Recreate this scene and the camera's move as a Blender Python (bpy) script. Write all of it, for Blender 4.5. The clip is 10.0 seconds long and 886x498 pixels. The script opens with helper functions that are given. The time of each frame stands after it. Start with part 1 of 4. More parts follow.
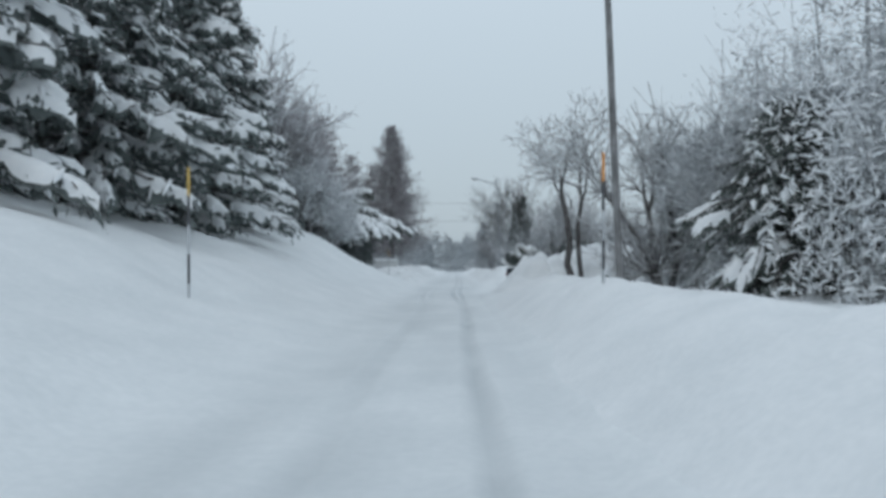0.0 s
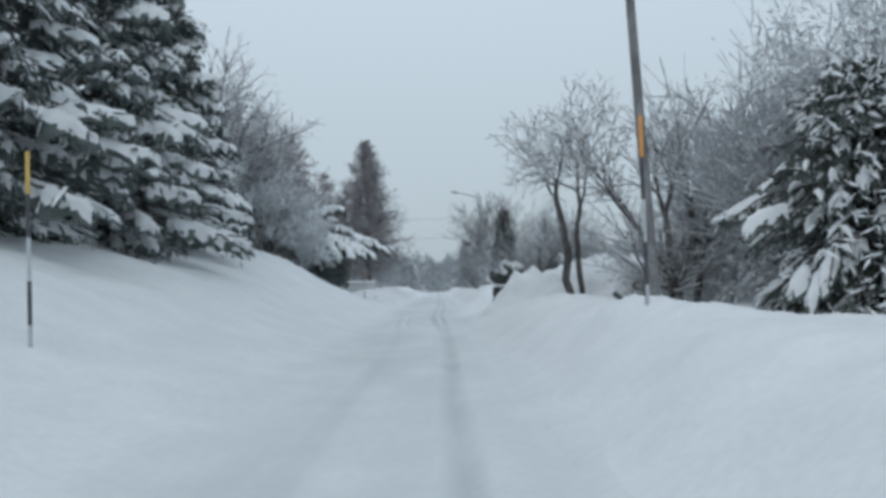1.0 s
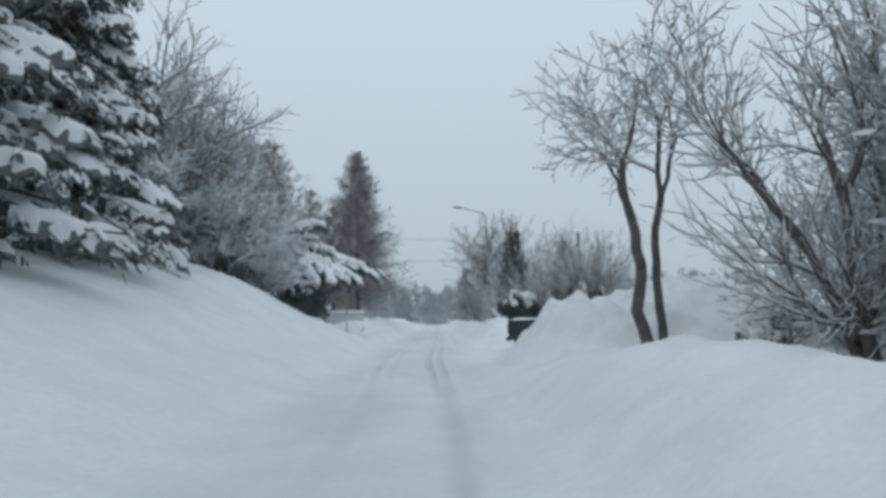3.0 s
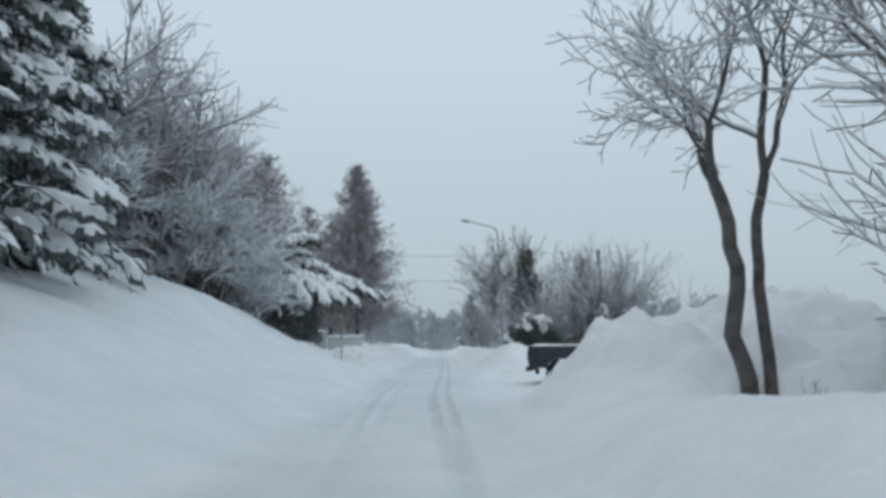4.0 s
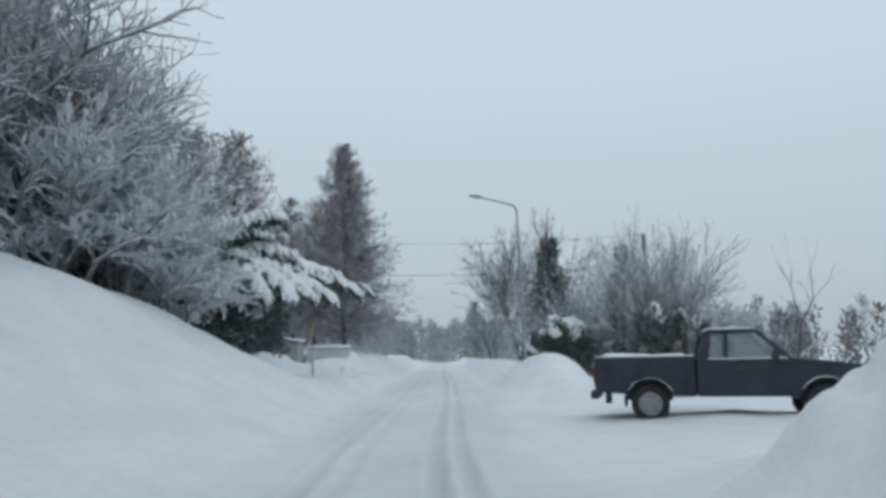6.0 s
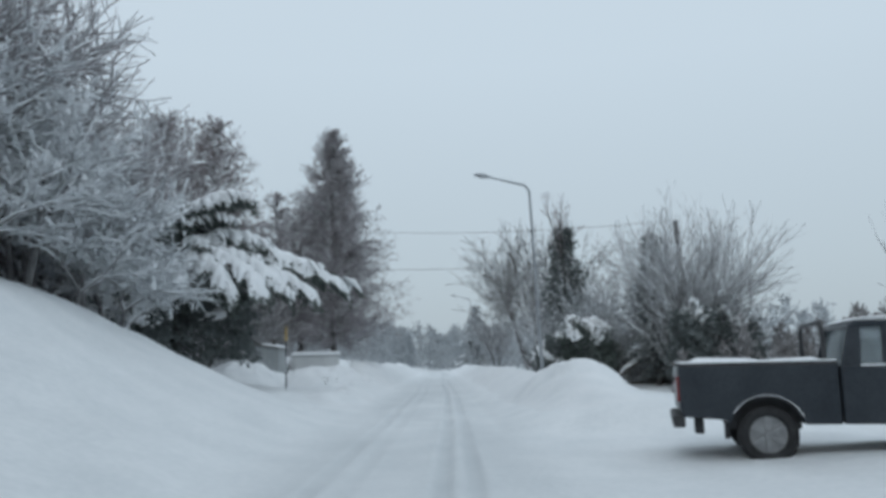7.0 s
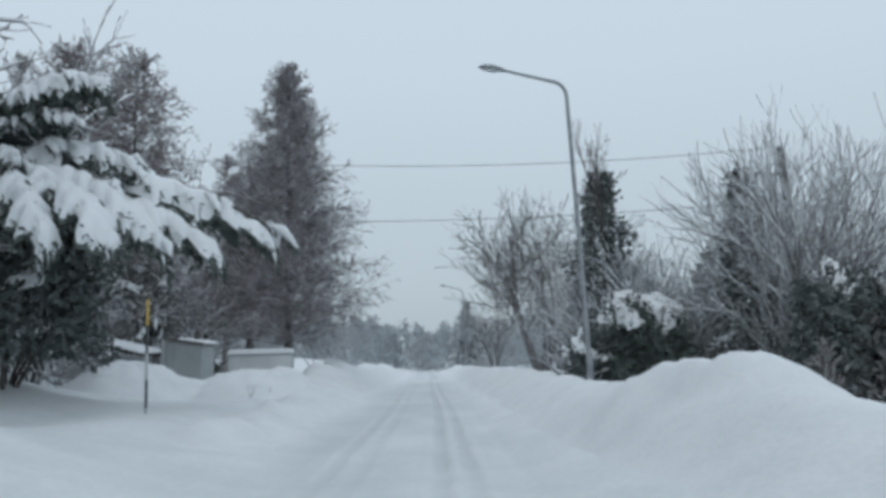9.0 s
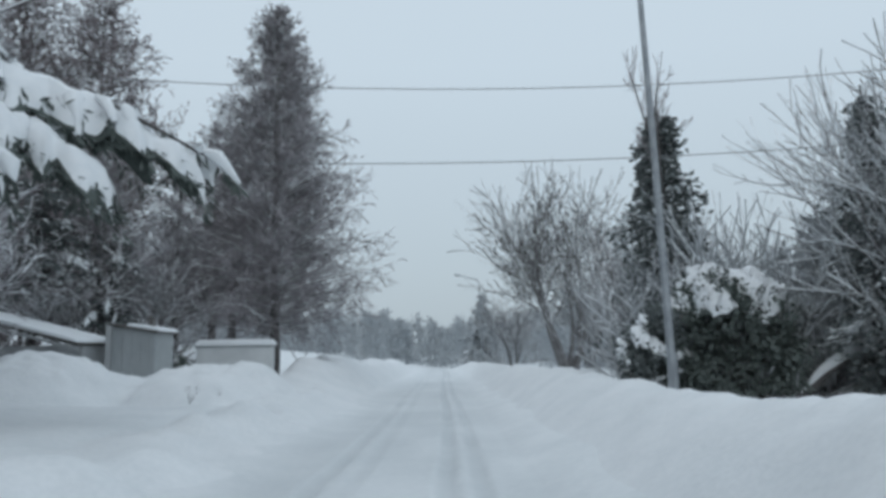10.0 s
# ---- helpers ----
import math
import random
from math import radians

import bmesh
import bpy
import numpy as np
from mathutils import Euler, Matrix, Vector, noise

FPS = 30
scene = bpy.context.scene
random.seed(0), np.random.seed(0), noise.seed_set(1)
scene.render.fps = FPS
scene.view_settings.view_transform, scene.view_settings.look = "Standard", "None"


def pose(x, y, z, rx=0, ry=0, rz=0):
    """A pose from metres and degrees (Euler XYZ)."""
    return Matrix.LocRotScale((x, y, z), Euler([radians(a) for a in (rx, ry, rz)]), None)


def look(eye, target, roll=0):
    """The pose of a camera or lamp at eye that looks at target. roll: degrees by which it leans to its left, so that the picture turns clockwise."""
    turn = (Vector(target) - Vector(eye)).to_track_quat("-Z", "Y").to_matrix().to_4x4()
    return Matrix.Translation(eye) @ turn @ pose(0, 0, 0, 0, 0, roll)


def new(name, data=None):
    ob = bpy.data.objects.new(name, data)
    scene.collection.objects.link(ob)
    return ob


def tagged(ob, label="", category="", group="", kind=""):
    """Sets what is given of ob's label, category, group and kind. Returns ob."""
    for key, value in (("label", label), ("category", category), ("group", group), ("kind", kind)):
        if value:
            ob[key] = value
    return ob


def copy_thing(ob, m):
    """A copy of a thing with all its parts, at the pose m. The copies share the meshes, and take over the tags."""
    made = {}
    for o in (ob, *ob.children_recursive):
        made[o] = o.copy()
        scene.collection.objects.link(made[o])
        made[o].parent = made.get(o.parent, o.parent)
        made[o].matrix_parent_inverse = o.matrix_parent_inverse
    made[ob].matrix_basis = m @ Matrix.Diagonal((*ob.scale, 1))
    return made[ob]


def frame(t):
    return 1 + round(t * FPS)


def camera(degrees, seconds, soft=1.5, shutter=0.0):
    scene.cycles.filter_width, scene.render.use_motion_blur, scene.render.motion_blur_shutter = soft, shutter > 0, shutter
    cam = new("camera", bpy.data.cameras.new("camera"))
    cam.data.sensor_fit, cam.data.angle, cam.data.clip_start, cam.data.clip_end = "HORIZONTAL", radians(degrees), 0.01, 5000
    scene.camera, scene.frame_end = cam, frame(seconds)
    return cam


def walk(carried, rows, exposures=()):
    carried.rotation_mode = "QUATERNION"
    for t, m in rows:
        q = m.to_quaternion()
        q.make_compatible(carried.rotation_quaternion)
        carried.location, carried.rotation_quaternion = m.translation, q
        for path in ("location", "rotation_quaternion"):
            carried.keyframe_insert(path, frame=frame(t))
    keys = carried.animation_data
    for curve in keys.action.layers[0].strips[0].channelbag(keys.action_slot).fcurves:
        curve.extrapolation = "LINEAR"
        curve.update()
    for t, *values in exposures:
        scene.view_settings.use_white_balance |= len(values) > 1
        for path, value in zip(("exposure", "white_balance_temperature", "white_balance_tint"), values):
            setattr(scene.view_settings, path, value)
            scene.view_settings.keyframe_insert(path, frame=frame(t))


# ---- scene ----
cam = camera(59.0, 10.0, soft=3.7)
# seconds, place, yaw to the left, look up, lean to the right
ROWS = [
    (0.0, 0.000, 0.000, 1.350, 0.93, 1.28, 0.20),
    (0.5, 0.053, 2.271, 1.352, 0.30, 1.96, 1.59),
    (1.0, 0.087, 4.576, 1.354, -0.45, 2.74, 1.96),
    (1.5, 0.104, 6.913, 1.354, -0.52, 3.03, 1.67),
    (2.0, 0.107, 9.286, 1.354, -0.66, 3.54, 1.42),
    (2.5, 0.097, 11.693, 1.354, -0.79, 4.22, 1.19),
    (4.0, 0.017, 19.135, 1.350, -0.29, 6.95, 0.66),
    (4.5, -0.019, 21.692, 1.348, -0.47, 7.54, 0.73),
    (5.0, -0.056, 24.288, 1.346, -0.12, 7.62, 0.63),
    (6.5, -0.153, 32.319, 1.342, -0.39, 8.03, 1.21),
    (7.0, -0.172, 35.079, 1.341, -0.38, 8.30, 1.37),
    (7.5, -0.181, 37.883, 1.341, -0.82, 7.90, 1.13),
    (8.0, -0.179, 40.732, 1.341, -1.13, 7.98, 1.37),
    (8.5, -0.161, 43.625, 1.342, -1.31, 8.92, 1.93),
    (9.0, -0.127, 46.563, 1.344, -1.26, 8.30, 1.65),
    (9.5, -0.074, 49.548, 1.346, -0.76, 7.95, 0.72),
    (10.0, -0.000, 52.581, 1.350, -0.14, 8.04, 0.93),
]
walk(cam, [(t, pose(x, y, z, 90 + pitch, 0, yaw) @ pose(0, 0, 0, 0, 0, -roll)) for t, x, y, z, yaw, pitch, roll in ROWS])

# ---- light: an even overcast sky with falling snow, no visible sun ----
world = bpy.data.worlds.new("overcast")
scene.world = world
world.use_nodes = True
wn = world.node_tree
wn.nodes.clear()


def wnode(kind, **kw):
    n = wn.nodes.new(kind)
    for k, v in kw.items():
        n.inputs[k].default_value = v
    return n


sky = wn.nodes.new("ShaderNodeTexSky")
sky.sky_type, sky.sun_disc, sky.sun_elevation, sky.sun_rotation = "NISHITA", False, radians(38), radians(200)
sky.dust_density, sky.air_density = 4.0, 1.0
clear = wnode("ShaderNodeBackground", Strength=0.008)
wn.links.new(sky.outputs[0], clear.inputs["Color"])
coord = wn.nodes.new("ShaderNodeTexCoord")
split = wn.nodes.new("ShaderNodeSeparateXYZ")
wn.links.new(coord.outputs["Generated"], split.inputs[0])
ramp = wn.nodes.new("ShaderNodeValToRGB")
for at, tone in ((0.0, (0.417, 0.495, 0.550)), (0.11, (0.471, 0.56, 0.622)), (0.36, (0.570, 0.675, 0.759)), (0.75, (0.615, 0.725, 0.820))):
    stop = ramp.color_ramp.elements[0] if at == 0 else ramp.color_ramp.elements.new(at)
    stop.position, stop.color = at, (*tone, 1)
ramp.color_ramp.elements[-1].color = (0.634, 0.745, 0.840, 1)
wn.links.new(split.outputs["Z"], ramp.inputs[0])
cloud = wnode("ShaderNodeBackground", Strength=0.97)
wn.links.new(ramp.outputs[0], cloud.inputs["Color"])
both = wn.nodes.new("ShaderNodeAddShader")
wn.links.new(clear.outputs[0], both.inputs[0])
wn.links.new(cloud.outputs[0], both.inputs[1])
wout = wn.nodes.new("ShaderNodeOutputWorld")
wn.links.new(both.outputs[0], wout.inputs["Surface"])

sun_data = bpy.data.lights.new("sun", "SUN")
sun_data.energy, sun_data.angle, sun_data.color = 0.12, radians(60), (1.0, 0.97, 0.93)
sun = new("sun", sun_data)
sun.matrix_world = look((0, 0, 50), (14, 34, 0))


# ---- materials ----
def material(name, low, high, scale=6.0, fine=60.0, rough=0.7, bump=0.3, metal=0.0, tint=0.0, depth=0.02, spec=0.3):
    """A surface mottled between two colours at two scales, with grain relief; tint varies it from object to object."""
    m = bpy.data.materials.new(name)
    m.use_nodes = True
    nt = m.node_tree
    b = nt.nodes["Principled BSDF"]
    geo = nt.nodes.new("ShaderNodeNewGeometry")
    big = nt.nodes.new("ShaderNodeTexNoise")
    big.inputs["Scale"].default_value, big.inputs["Detail"].default_value = scale, 4
    small = nt.nodes.new("ShaderNodeTexNoise")
    small.inputs["Scale"].default_value, small.inputs["Detail"].default_value = fine, 3
    for n in (big, small):
        nt.links.new(geo.outputs["Position"], n.inputs["Vector"])
    add = nt.nodes.new("ShaderNodeMath")
    add.operation = "MULTIPLY_ADD"
    add.inputs[1].default_value = 0.45
    nt.links.new(small.outputs["Fac"], add.inputs[0])
    half = nt.nodes.new("ShaderNodeMath")
    half.operation = "MULTIPLY"
    half.inputs[1].default_value = 0.6
    nt.links.new(big.outputs["Fac"], half.inputs[0])
    nt.links.new(half.outputs[0], add.inputs[2])
    cr = nt.nodes.new("ShaderNodeValToRGB")
    cr.color_ramp.elements[0].position, cr.color_ramp.elements[0].color = 0.36, (*low, 1)
    cr.color_ramp.elements[1].position, cr.color_ramp.elements[1].color = 0.68, (*high, 1)
    nt.links.new(add.outputs[0], cr.inputs[0])
    colour = cr.outputs[0]
    if tint:
        info = nt.nodes.new("ShaderNodeObjectInfo")
        hsv = nt.nodes.new("ShaderNodeHueSaturation")
        rng = nt.nodes.new("ShaderNodeMapRange")
        rng.inputs[3].default_value, rng.inputs[4].default_value = 1 - tint, 1 + tint
        nt.links.new(info.outputs["Random"], rng.inputs[0])
        nt.links.new(rng.outputs[0], hsv.inputs["Value"])
        nt.links.new(colour, hsv.inputs["Color"])
        colour = hsv.outputs[0]
    nt.links.new(colour, b.inputs["Base Color"])
    b.inputs["Roughness"].default_value, b.inputs["Metallic"].default_value = rough, metal
    b.inputs["Specular IOR Level"].default_value = spec
    if bump:
        bp = nt.nodes.new("ShaderNodeBump")
        bp.inputs["Strength"].default_value, bp.inputs["Distance"].default_value = bump, depth
        nt.links.new(add.outputs[0], bp.inputs["Height"])
        nt.links.new(bp.outputs[0], b.inputs["Normal"])
    return m


SNOW = material("fresh_snow", (0.74, 0.76, 0.775), (0.84, 0.85, 0.86), 1.3, 14, 0.75, 0.35, depth=0.05)
BOUGH_SNOW = material("bough_snow", (0.80, 0.825, 0.85), (0.88, 0.89, 0.90), 5, 40, 0.75, 0.3)
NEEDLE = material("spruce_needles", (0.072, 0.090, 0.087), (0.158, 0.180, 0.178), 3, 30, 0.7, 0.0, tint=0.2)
# evergreen leaf colour lightened for the haze over plants farther off
HAZED_LEAF = material("hazed_leaves", (0.085, 0.10, 0.10), (0.20, 0.22, 0.22), 4, 40, 0.75, 0.0, tint=0.15)
YEW = material("evergreen_leaves", (0.064, 0.080, 0.073), (0.155, 0.178, 0.165), 4, 40, 0.65, 0.0, tint=0.2)
BARK = material("wet_bark", (0.060, 0.055, 0.054), (0.155, 0.145, 0.142), 5, 45, 0.85, 0.8, tint=0.15)
# bark with haze put into its lighter tone
HAZED_BARK = material("hazed_bark", (0.115, 0.110, 0.112), (0.27, 0.265, 0.268), 3, 25, 0.9, 0.6, tint=0.15)
TWIG = material("grey_twigs", (0.14, 0.13, 0.13), (0.34, 0.335, 0.34), 2, 20, 0.85, 0.0, tint=0.12)
BROWN_TWIG = material("brown_twigs", (0.185, 0.158, 0.166), (0.37, 0.335, 0.35), 2, 20, 0.85, 0.0, tint=0.12)
LARCH = material("larch_twigs", (0.215, 0.20, 0.208), (0.42, 0.40, 0.418), 2, 20, 0.85, 0.0, tint=0.1)
DARK_TWIG = material("dark_twigs", (0.085, 0.08, 0.08), (0.20, 0.195, 0.198), 2, 20, 0.85, 0.0, tint=0.12)
# rime on wood, its tone lifted further to stand for haze
HAZED_RIME = material("hazed_rimed_wood", (0.32, 0.335, 0.35), (0.47, 0.485, 0.50), 0.4, 6, 0.9, 0.0, tint=0.12)
# distance haze painted into the colour of far trees
FAR_HAZE = material("distant_hazed_wood", (0.41, 0.435, 0.455), (0.49, 0.515, 0.535), 0.1, 2, 0.9, 0.0)
POLE_WOOD = material("weathered_pole", (0.12, 0.12, 0.12), (0.27, 0.27, 0.275), 3, 40, 0.8, 0.5)
STEEL = material("galvanised_steel", (0.26, 0.28, 0.30), (0.42, 0.44, 0.46), 4, 50, 0.5, 0.1, metal=0.6)
CABLE = material("cable_rubber", (0.16, 0.165, 0.17), (0.26, 0.265, 0.27), 4, 50, 0.7, 0.0)
LENS = material("lamp_glass", (0.45, 0.47, 0.48), (0.62, 0.64, 0.65), 8, 50, 0.2, 0.0, spec=0.5)
STAKE_DARK = material("stake_dark_paint", (0.05, 0.052, 0.06), (0.11, 0.112, 0.12), 6, 50, 0.6, 0.1)
STAKE_PALE = material("stake_pale_paint", (0.42, 0.44, 0.46), (0.56, 0.58, 0.60), 6, 50, 0.5, 0.1)
STAKE_YELLOW = material("stake_yellow_paint", (0.50, 0.34, 0.09), (0.62, 0.43, 0.14), 6, 50, 0.5, 0.1)
STAKE_ORANGE = material("stake_orange_paint", (0.60, 0.24, 0.06), (0.78, 0.36, 0.10), 6, 50, 0.5, 0.1)
PAINT = material("truck_paint", (0.024, 0.030, 0.038), (0.046, 0.054, 0.064), 2, 30, 0.45, 0.05, spec=0.25)
TRIM = material("black_plastic", (0.035, 0.036, 0.038), (0.07, 0.071, 0.075), 6, 60, 0.6, 0.1)
RUBBER = material("tyre_rubber", (0.018, 0.018, 0.019), (0.05, 0.05, 0.052), 8, 60, 0.85, 0.3)
ALLOY = material("dull_alloy", (0.20, 0.205, 0.21), (0.34, 0.345, 0.35), 8, 60, 0.5, 0.1, metal=0.3)
RED_LENS = material("tail_lens", (0.16, 0.012, 0.012), (0.24, 0.02, 0.02), 8, 60, 0.25, 0.0, spec=0.5)
CLEAR_LENS = material("headlight_lens", (0.5, 0.52, 0.54), (0.65, 0.67, 0.68), 8, 60, 0.15, 0.0, spec=0.5)
RENDER_WALL = material("grey_render_wall", (0.34, 0.35, 0.355), (0.47, 0.48, 0.485), 1.5, 25, 0.85, 0.3)
PALE_WALL = material("pale_render_wall", (0.50, 0.515, 0.52), (0.63, 0.645, 0.65), 1.5, 25, 0.85, 0.3)
SHEET_WALL = material("painted_sheet_wall", (0.30, 0.32, 0.325), (0.40, 0.42, 0.425), 1.0, 30, 0.6, 0.1)
DARK_WOOD = material("dark_timber", (0.08, 0.075, 0.07), (0.16, 0.15, 0.145), 4, 40, 0.8, 0.4)

ROAD_SNOW = material("packed_snow", (0.72, 0.745, 0.76), (0.83, 0.845, 0.855), 0.9, 9, 0.65, 0.5, depth=0.05)
_nt = ROAD_SNOW.node_tree
_wear = _nt.nodes.new("ShaderNodeAttribute")
_wear.attribute_name = "wear"
_mix = _nt.nodes.new("ShaderNodeMix")
_mix.data_type = "RGBA"
_mix.inputs[7].default_value = (0.47, 0.50, 0.52, 1)
_base = _nt.nodes["Principled BSDF"].inputs["Base Color"]
_nt.links.new(_base.links[0].from_socket, _mix.inputs[6])
_nt.links.new(_wear.outputs["Fac"], _mix.inputs[0])
_nt.links.new(_mix.outputs[2], _base)

GLASS = bpy.data.materials.new("car_glass")
GLASS.use_nodes = True
gb = GLASS.node_tree.nodes["Principled BSDF"]
gb.inputs["Base Color"].default_value = (0.72, 0.77, 0.79, 1)
gb.inputs["Roughness"].default_value = 0.08
gb.inputs["Transmission Weight"].default_value = 0.85
gb.inputs["IOR"].default_value = 1.05


# ---- mesh helpers ----
RNG = np.random.default_rng(7)


def reseed(number):
    """Each plant grows from its own number, so that one can change without the others."""
    global RNG
    RNG = np.random.default_rng(number)



def unit(a):
    return a / np.maximum(np.linalg.norm(a, axis=-1, keepdims=True), 1e-9)


class Bag:
    """Collects quads and makes one mesh of them."""

    def __init__(self):
        self.v, self.f, self.n = [], [], 0

    def add(self, v, f):
        self.v.append(v.reshape(-1, 3))
        self.f.append(f.reshape(-1, 4) + self.n)
        self.n += len(self.v[-1])

    def tubes(self, p, r, k=4, flat=1.0):
        """Tapered tubes along p (m, n, 3) with radii r (m, n); flat squashes them in height."""
        m, n = r.shape
        t = unit(np.gradient(p, axis=1))
        ref = np.where(np.abs(t[..., 2:3]) > 0.92, np.array([1.0, 0, 0]), np.array([0, 0, 1.0]))
        u = unit(np.cross(t, ref))
        w = np.cross(u, t)
        a = np.arange(k) * 2 * np.pi / k
        ring = p[:, :, None] + r[:, :, None, None] * (np.cos(a)[:, None] * u[:, :, None] + flat * np.sin(a)[:, None] * w[:, :, None])
        i = np.arange(m * n * k).reshape(m, n, k)
        j = np.roll(i, -1, axis=2)
        self.add(ring, np.stack([i[:, :-1], j[:, :-1], j[:, 1:], i[:, 1:]], -1))

    def blades(self, c, d, s, length, width):
        """Pointed leaf blades from c along d, spread along s."""
        l, w = length[:, None], width[:, None]
        v = np.stack([c, c + d * l * 0.45 + s * w, c + d * l, c + d * l * 0.45 - s * w], 1)
        self.add(v, np.arange(len(c) * 4).reshape(-1, 4))

    def ribbons(self, p, r, level=False):
        """Thin flat strips along p (m, n, 3) of half width r (m, n), turned at random or lying level."""
        m, n = r.shape
        t = unit(np.gradient(p, axis=1))
        ref = np.array([0, 0, 1.0]) if level else RNG.normal(size=(m, 1, 3))
        u = unit(np.cross(t, np.broadcast_to(ref, t.shape))) * r[..., None]
        i = np.arange(m * n * 2).reshape(m, n, 2)
        self.add(np.stack([p - u, p + u], 2), np.stack([i[:, :-1, 0], i[:, :-1, 1], i[:, 1:, 1], i[:, 1:, 0]], -1))

    def mesh(self, name, mat, smooth=False):
        me = bpy.data.meshes.new(name)
        v, f = np.concatenate(self.v).astype(np.float32), np.concatenate(self.f).astype(np.int32)
        me.vertices.add(len(v))
        me.vertices.foreach_set("co", v.ravel())
        me.loops.add(f.size)
        me.loops.foreach_set("vertex_index", f.ravel())
        me.polygons.add(len(f))
        me.polygons.foreach_set("loop_start", np.arange(0, f.size, 4, dtype=np.int32))
        if smooth:
            me.polygons.foreach_set("use_smooth", np.ones(len(f), dtype=bool))
        me.update(calc_edges=True)
        me.materials.append(mat)
        return me


def hang(name, me, parent, label=""):
    """Links a finished mesh as a part of parent."""
    ob = new(name, me)
    ob.parent = parent
    return tagged(ob, label)


def part(name, bm, mat, parent, label="", smooth=False):
    me = bpy.data.meshes.new(name)
    bm.to_mesh(me)
    bm.free()
    me.materials.append(mat)
    if smooth:
        for p in me.polygons:
            p.use_smooth = True
    return hang(name, me, parent, label)


def box(x0, x1, y0, y1, z0, z1, bevel=0.0):
    bm = bmesh.new()
    bmesh.ops.create_cube(bm, size=1, matrix=Matrix.LocRotScale(((x0 + x1) / 2, (y0 + y1) / 2, (z0 + z1) / 2), None, (x1 - x0, y1 - y0, z1 - z0)))
    if bevel:
        bmesh.ops.bevel(bm, geom=bm.edges[:], offset=bevel, segments=2, affect="EDGES", profile=0.6)
    return bm


def prism(outline, y0, y1, bevel=0.0, inset=0.0):
    """A side outline (x, z) extruded from y0 to y1; inset draws the upper points inwards."""
    bm = bmesh.new()
    top = max(z for _, z in outline)
    low = min(z for _, z in outline)
    rows = []
    for y, sign in ((y0, 1), (y1, -1)):
        rows.append([bm.verts.new((x, y + sign * inset * (z - low) / max(top - low, 1e-6), z)) for x, z in outline])
    bm.faces.new(rows[0])
    bm.faces.new(rows[1][::-1])
    n = len(outline)
    for i in range(n):
        bm.faces.new((rows[0][i], rows[1][i], rows[1][(i + 1) % n], rows[0][(i + 1) % n]))
    bmesh.ops.recalc_face_normals(bm, faces=bm.faces[:])
    if bevel:
        sharp = [e for e in bm.edges if e.calc_face_angle(0) > 0.6]
        bmesh.ops.bevel(bm, geom=sharp, offset=bevel, segments=2, affect="EDGES", profile=0.6)
    return bm


def thing(name, m, label, category, group=""):
    ob = new(name)
    ob.empty_display_size = 0.3
    ob.matrix_basis = m
    return tagged(ob, label, category, group)


# ---- relief of the ground ----
LATTICE = np.random.default_rng(3).random((256, 256))


def value_noise(x, y, size):
    u, v = np.asarray(x) / size + 1000.3, np.asarray(y) / size + 1000.7
    i, j = np.floor(u).astype(int), np.floor(v).astype(int)
    a, b = u - i, v - j
    a, b = a * a * (3 - 2 * a), b * b * (3 - 2 * b)
    g = lambda p, q: LATTICE[p % 256, q % 256]
    return (g(i, j) * (1 - a) + g(i + 1, j) * a) * (1 - b) + (g(i, j + 1) * (1 - a) + g(i + 1, j + 1) * a) * b - 0.5


def smooth(a, b, v):
    s = np.clip((v - a) / (b - a), 0, 1)
    return s * s * (3 - 2 * s)


def ground_z(x, y):
    """The snow's surface without the ploughed banks."""
    left = np.interp(-x, [2.0, 2.8, 3.8, 4.8, 6.0, 8.0, 9.5, 12, 20, 60, 400], [0, 0.12, 0.48, 0.86, 1.45, 2.25, 2.75, 3.7, 5.2, 7, 8])
    left = left + 0.40 * smooth(34, 44, y) * (1 - smooth(49.8, 55.5, y)) * np.interp(-x, [5.0, 8.5], [0, 1])
    left = left + 0.36 * smooth(42, 47, y) * (1 - smooth(51.5, 56.5, y)) * smooth(6.4, 8.6, -x)
    low = np.interp(-x, [2.0, 3.0, 5.0, 8.0, 12, 20, 60, 400], [0, 0.14, 0.55, 0.62, 0.9, 2.6, 6, 8])
    k = smooth(54.1, 58.3, y + 0.35 * (x + 6))
    left = left * (1 - k) + low * k
    right = np.interp(x, [1.0, 1.9, 3.0, 6, 12, 40, 400], [0, 0.28, 0.52, 0.60, 0.5, 1.0, 3])
    drive = smooth(36.6, 38.6, y) * (1 - smooth(49.0, 51.0, y))
    right = right * (1 - drive) * (1 - 0.65 * smooth(48.0, 51.0, y) * (1 - smooth(68, 80, y)) * smooth(4.2, 5.6, x))
    left = left + 0.9 * np.exp(-((x + 11.2) / 3.0) ** 2 - ((y - 62.5) / 4.5) ** 2)
    side = np.where(x < 0, left, right)
    rough = smooth(1.6, 3.4, np.abs(x + 0.3))
    z = side + rough * (0.30 * value_noise(x, y, 3.1) * smooth(2, 6, np.abs(x)) + 0.10 * value_noise(x, y, 0.9))
    z = z + 0.030 * value_noise(x, y, 1.7) + 0.018 * value_noise(x, y, 0.45) + 0.010 * value_noise(x, y * 0.3, 0.16)
    d, lip = ruts(x, y)
    return z - 0.06 * d + 0.025 * lip


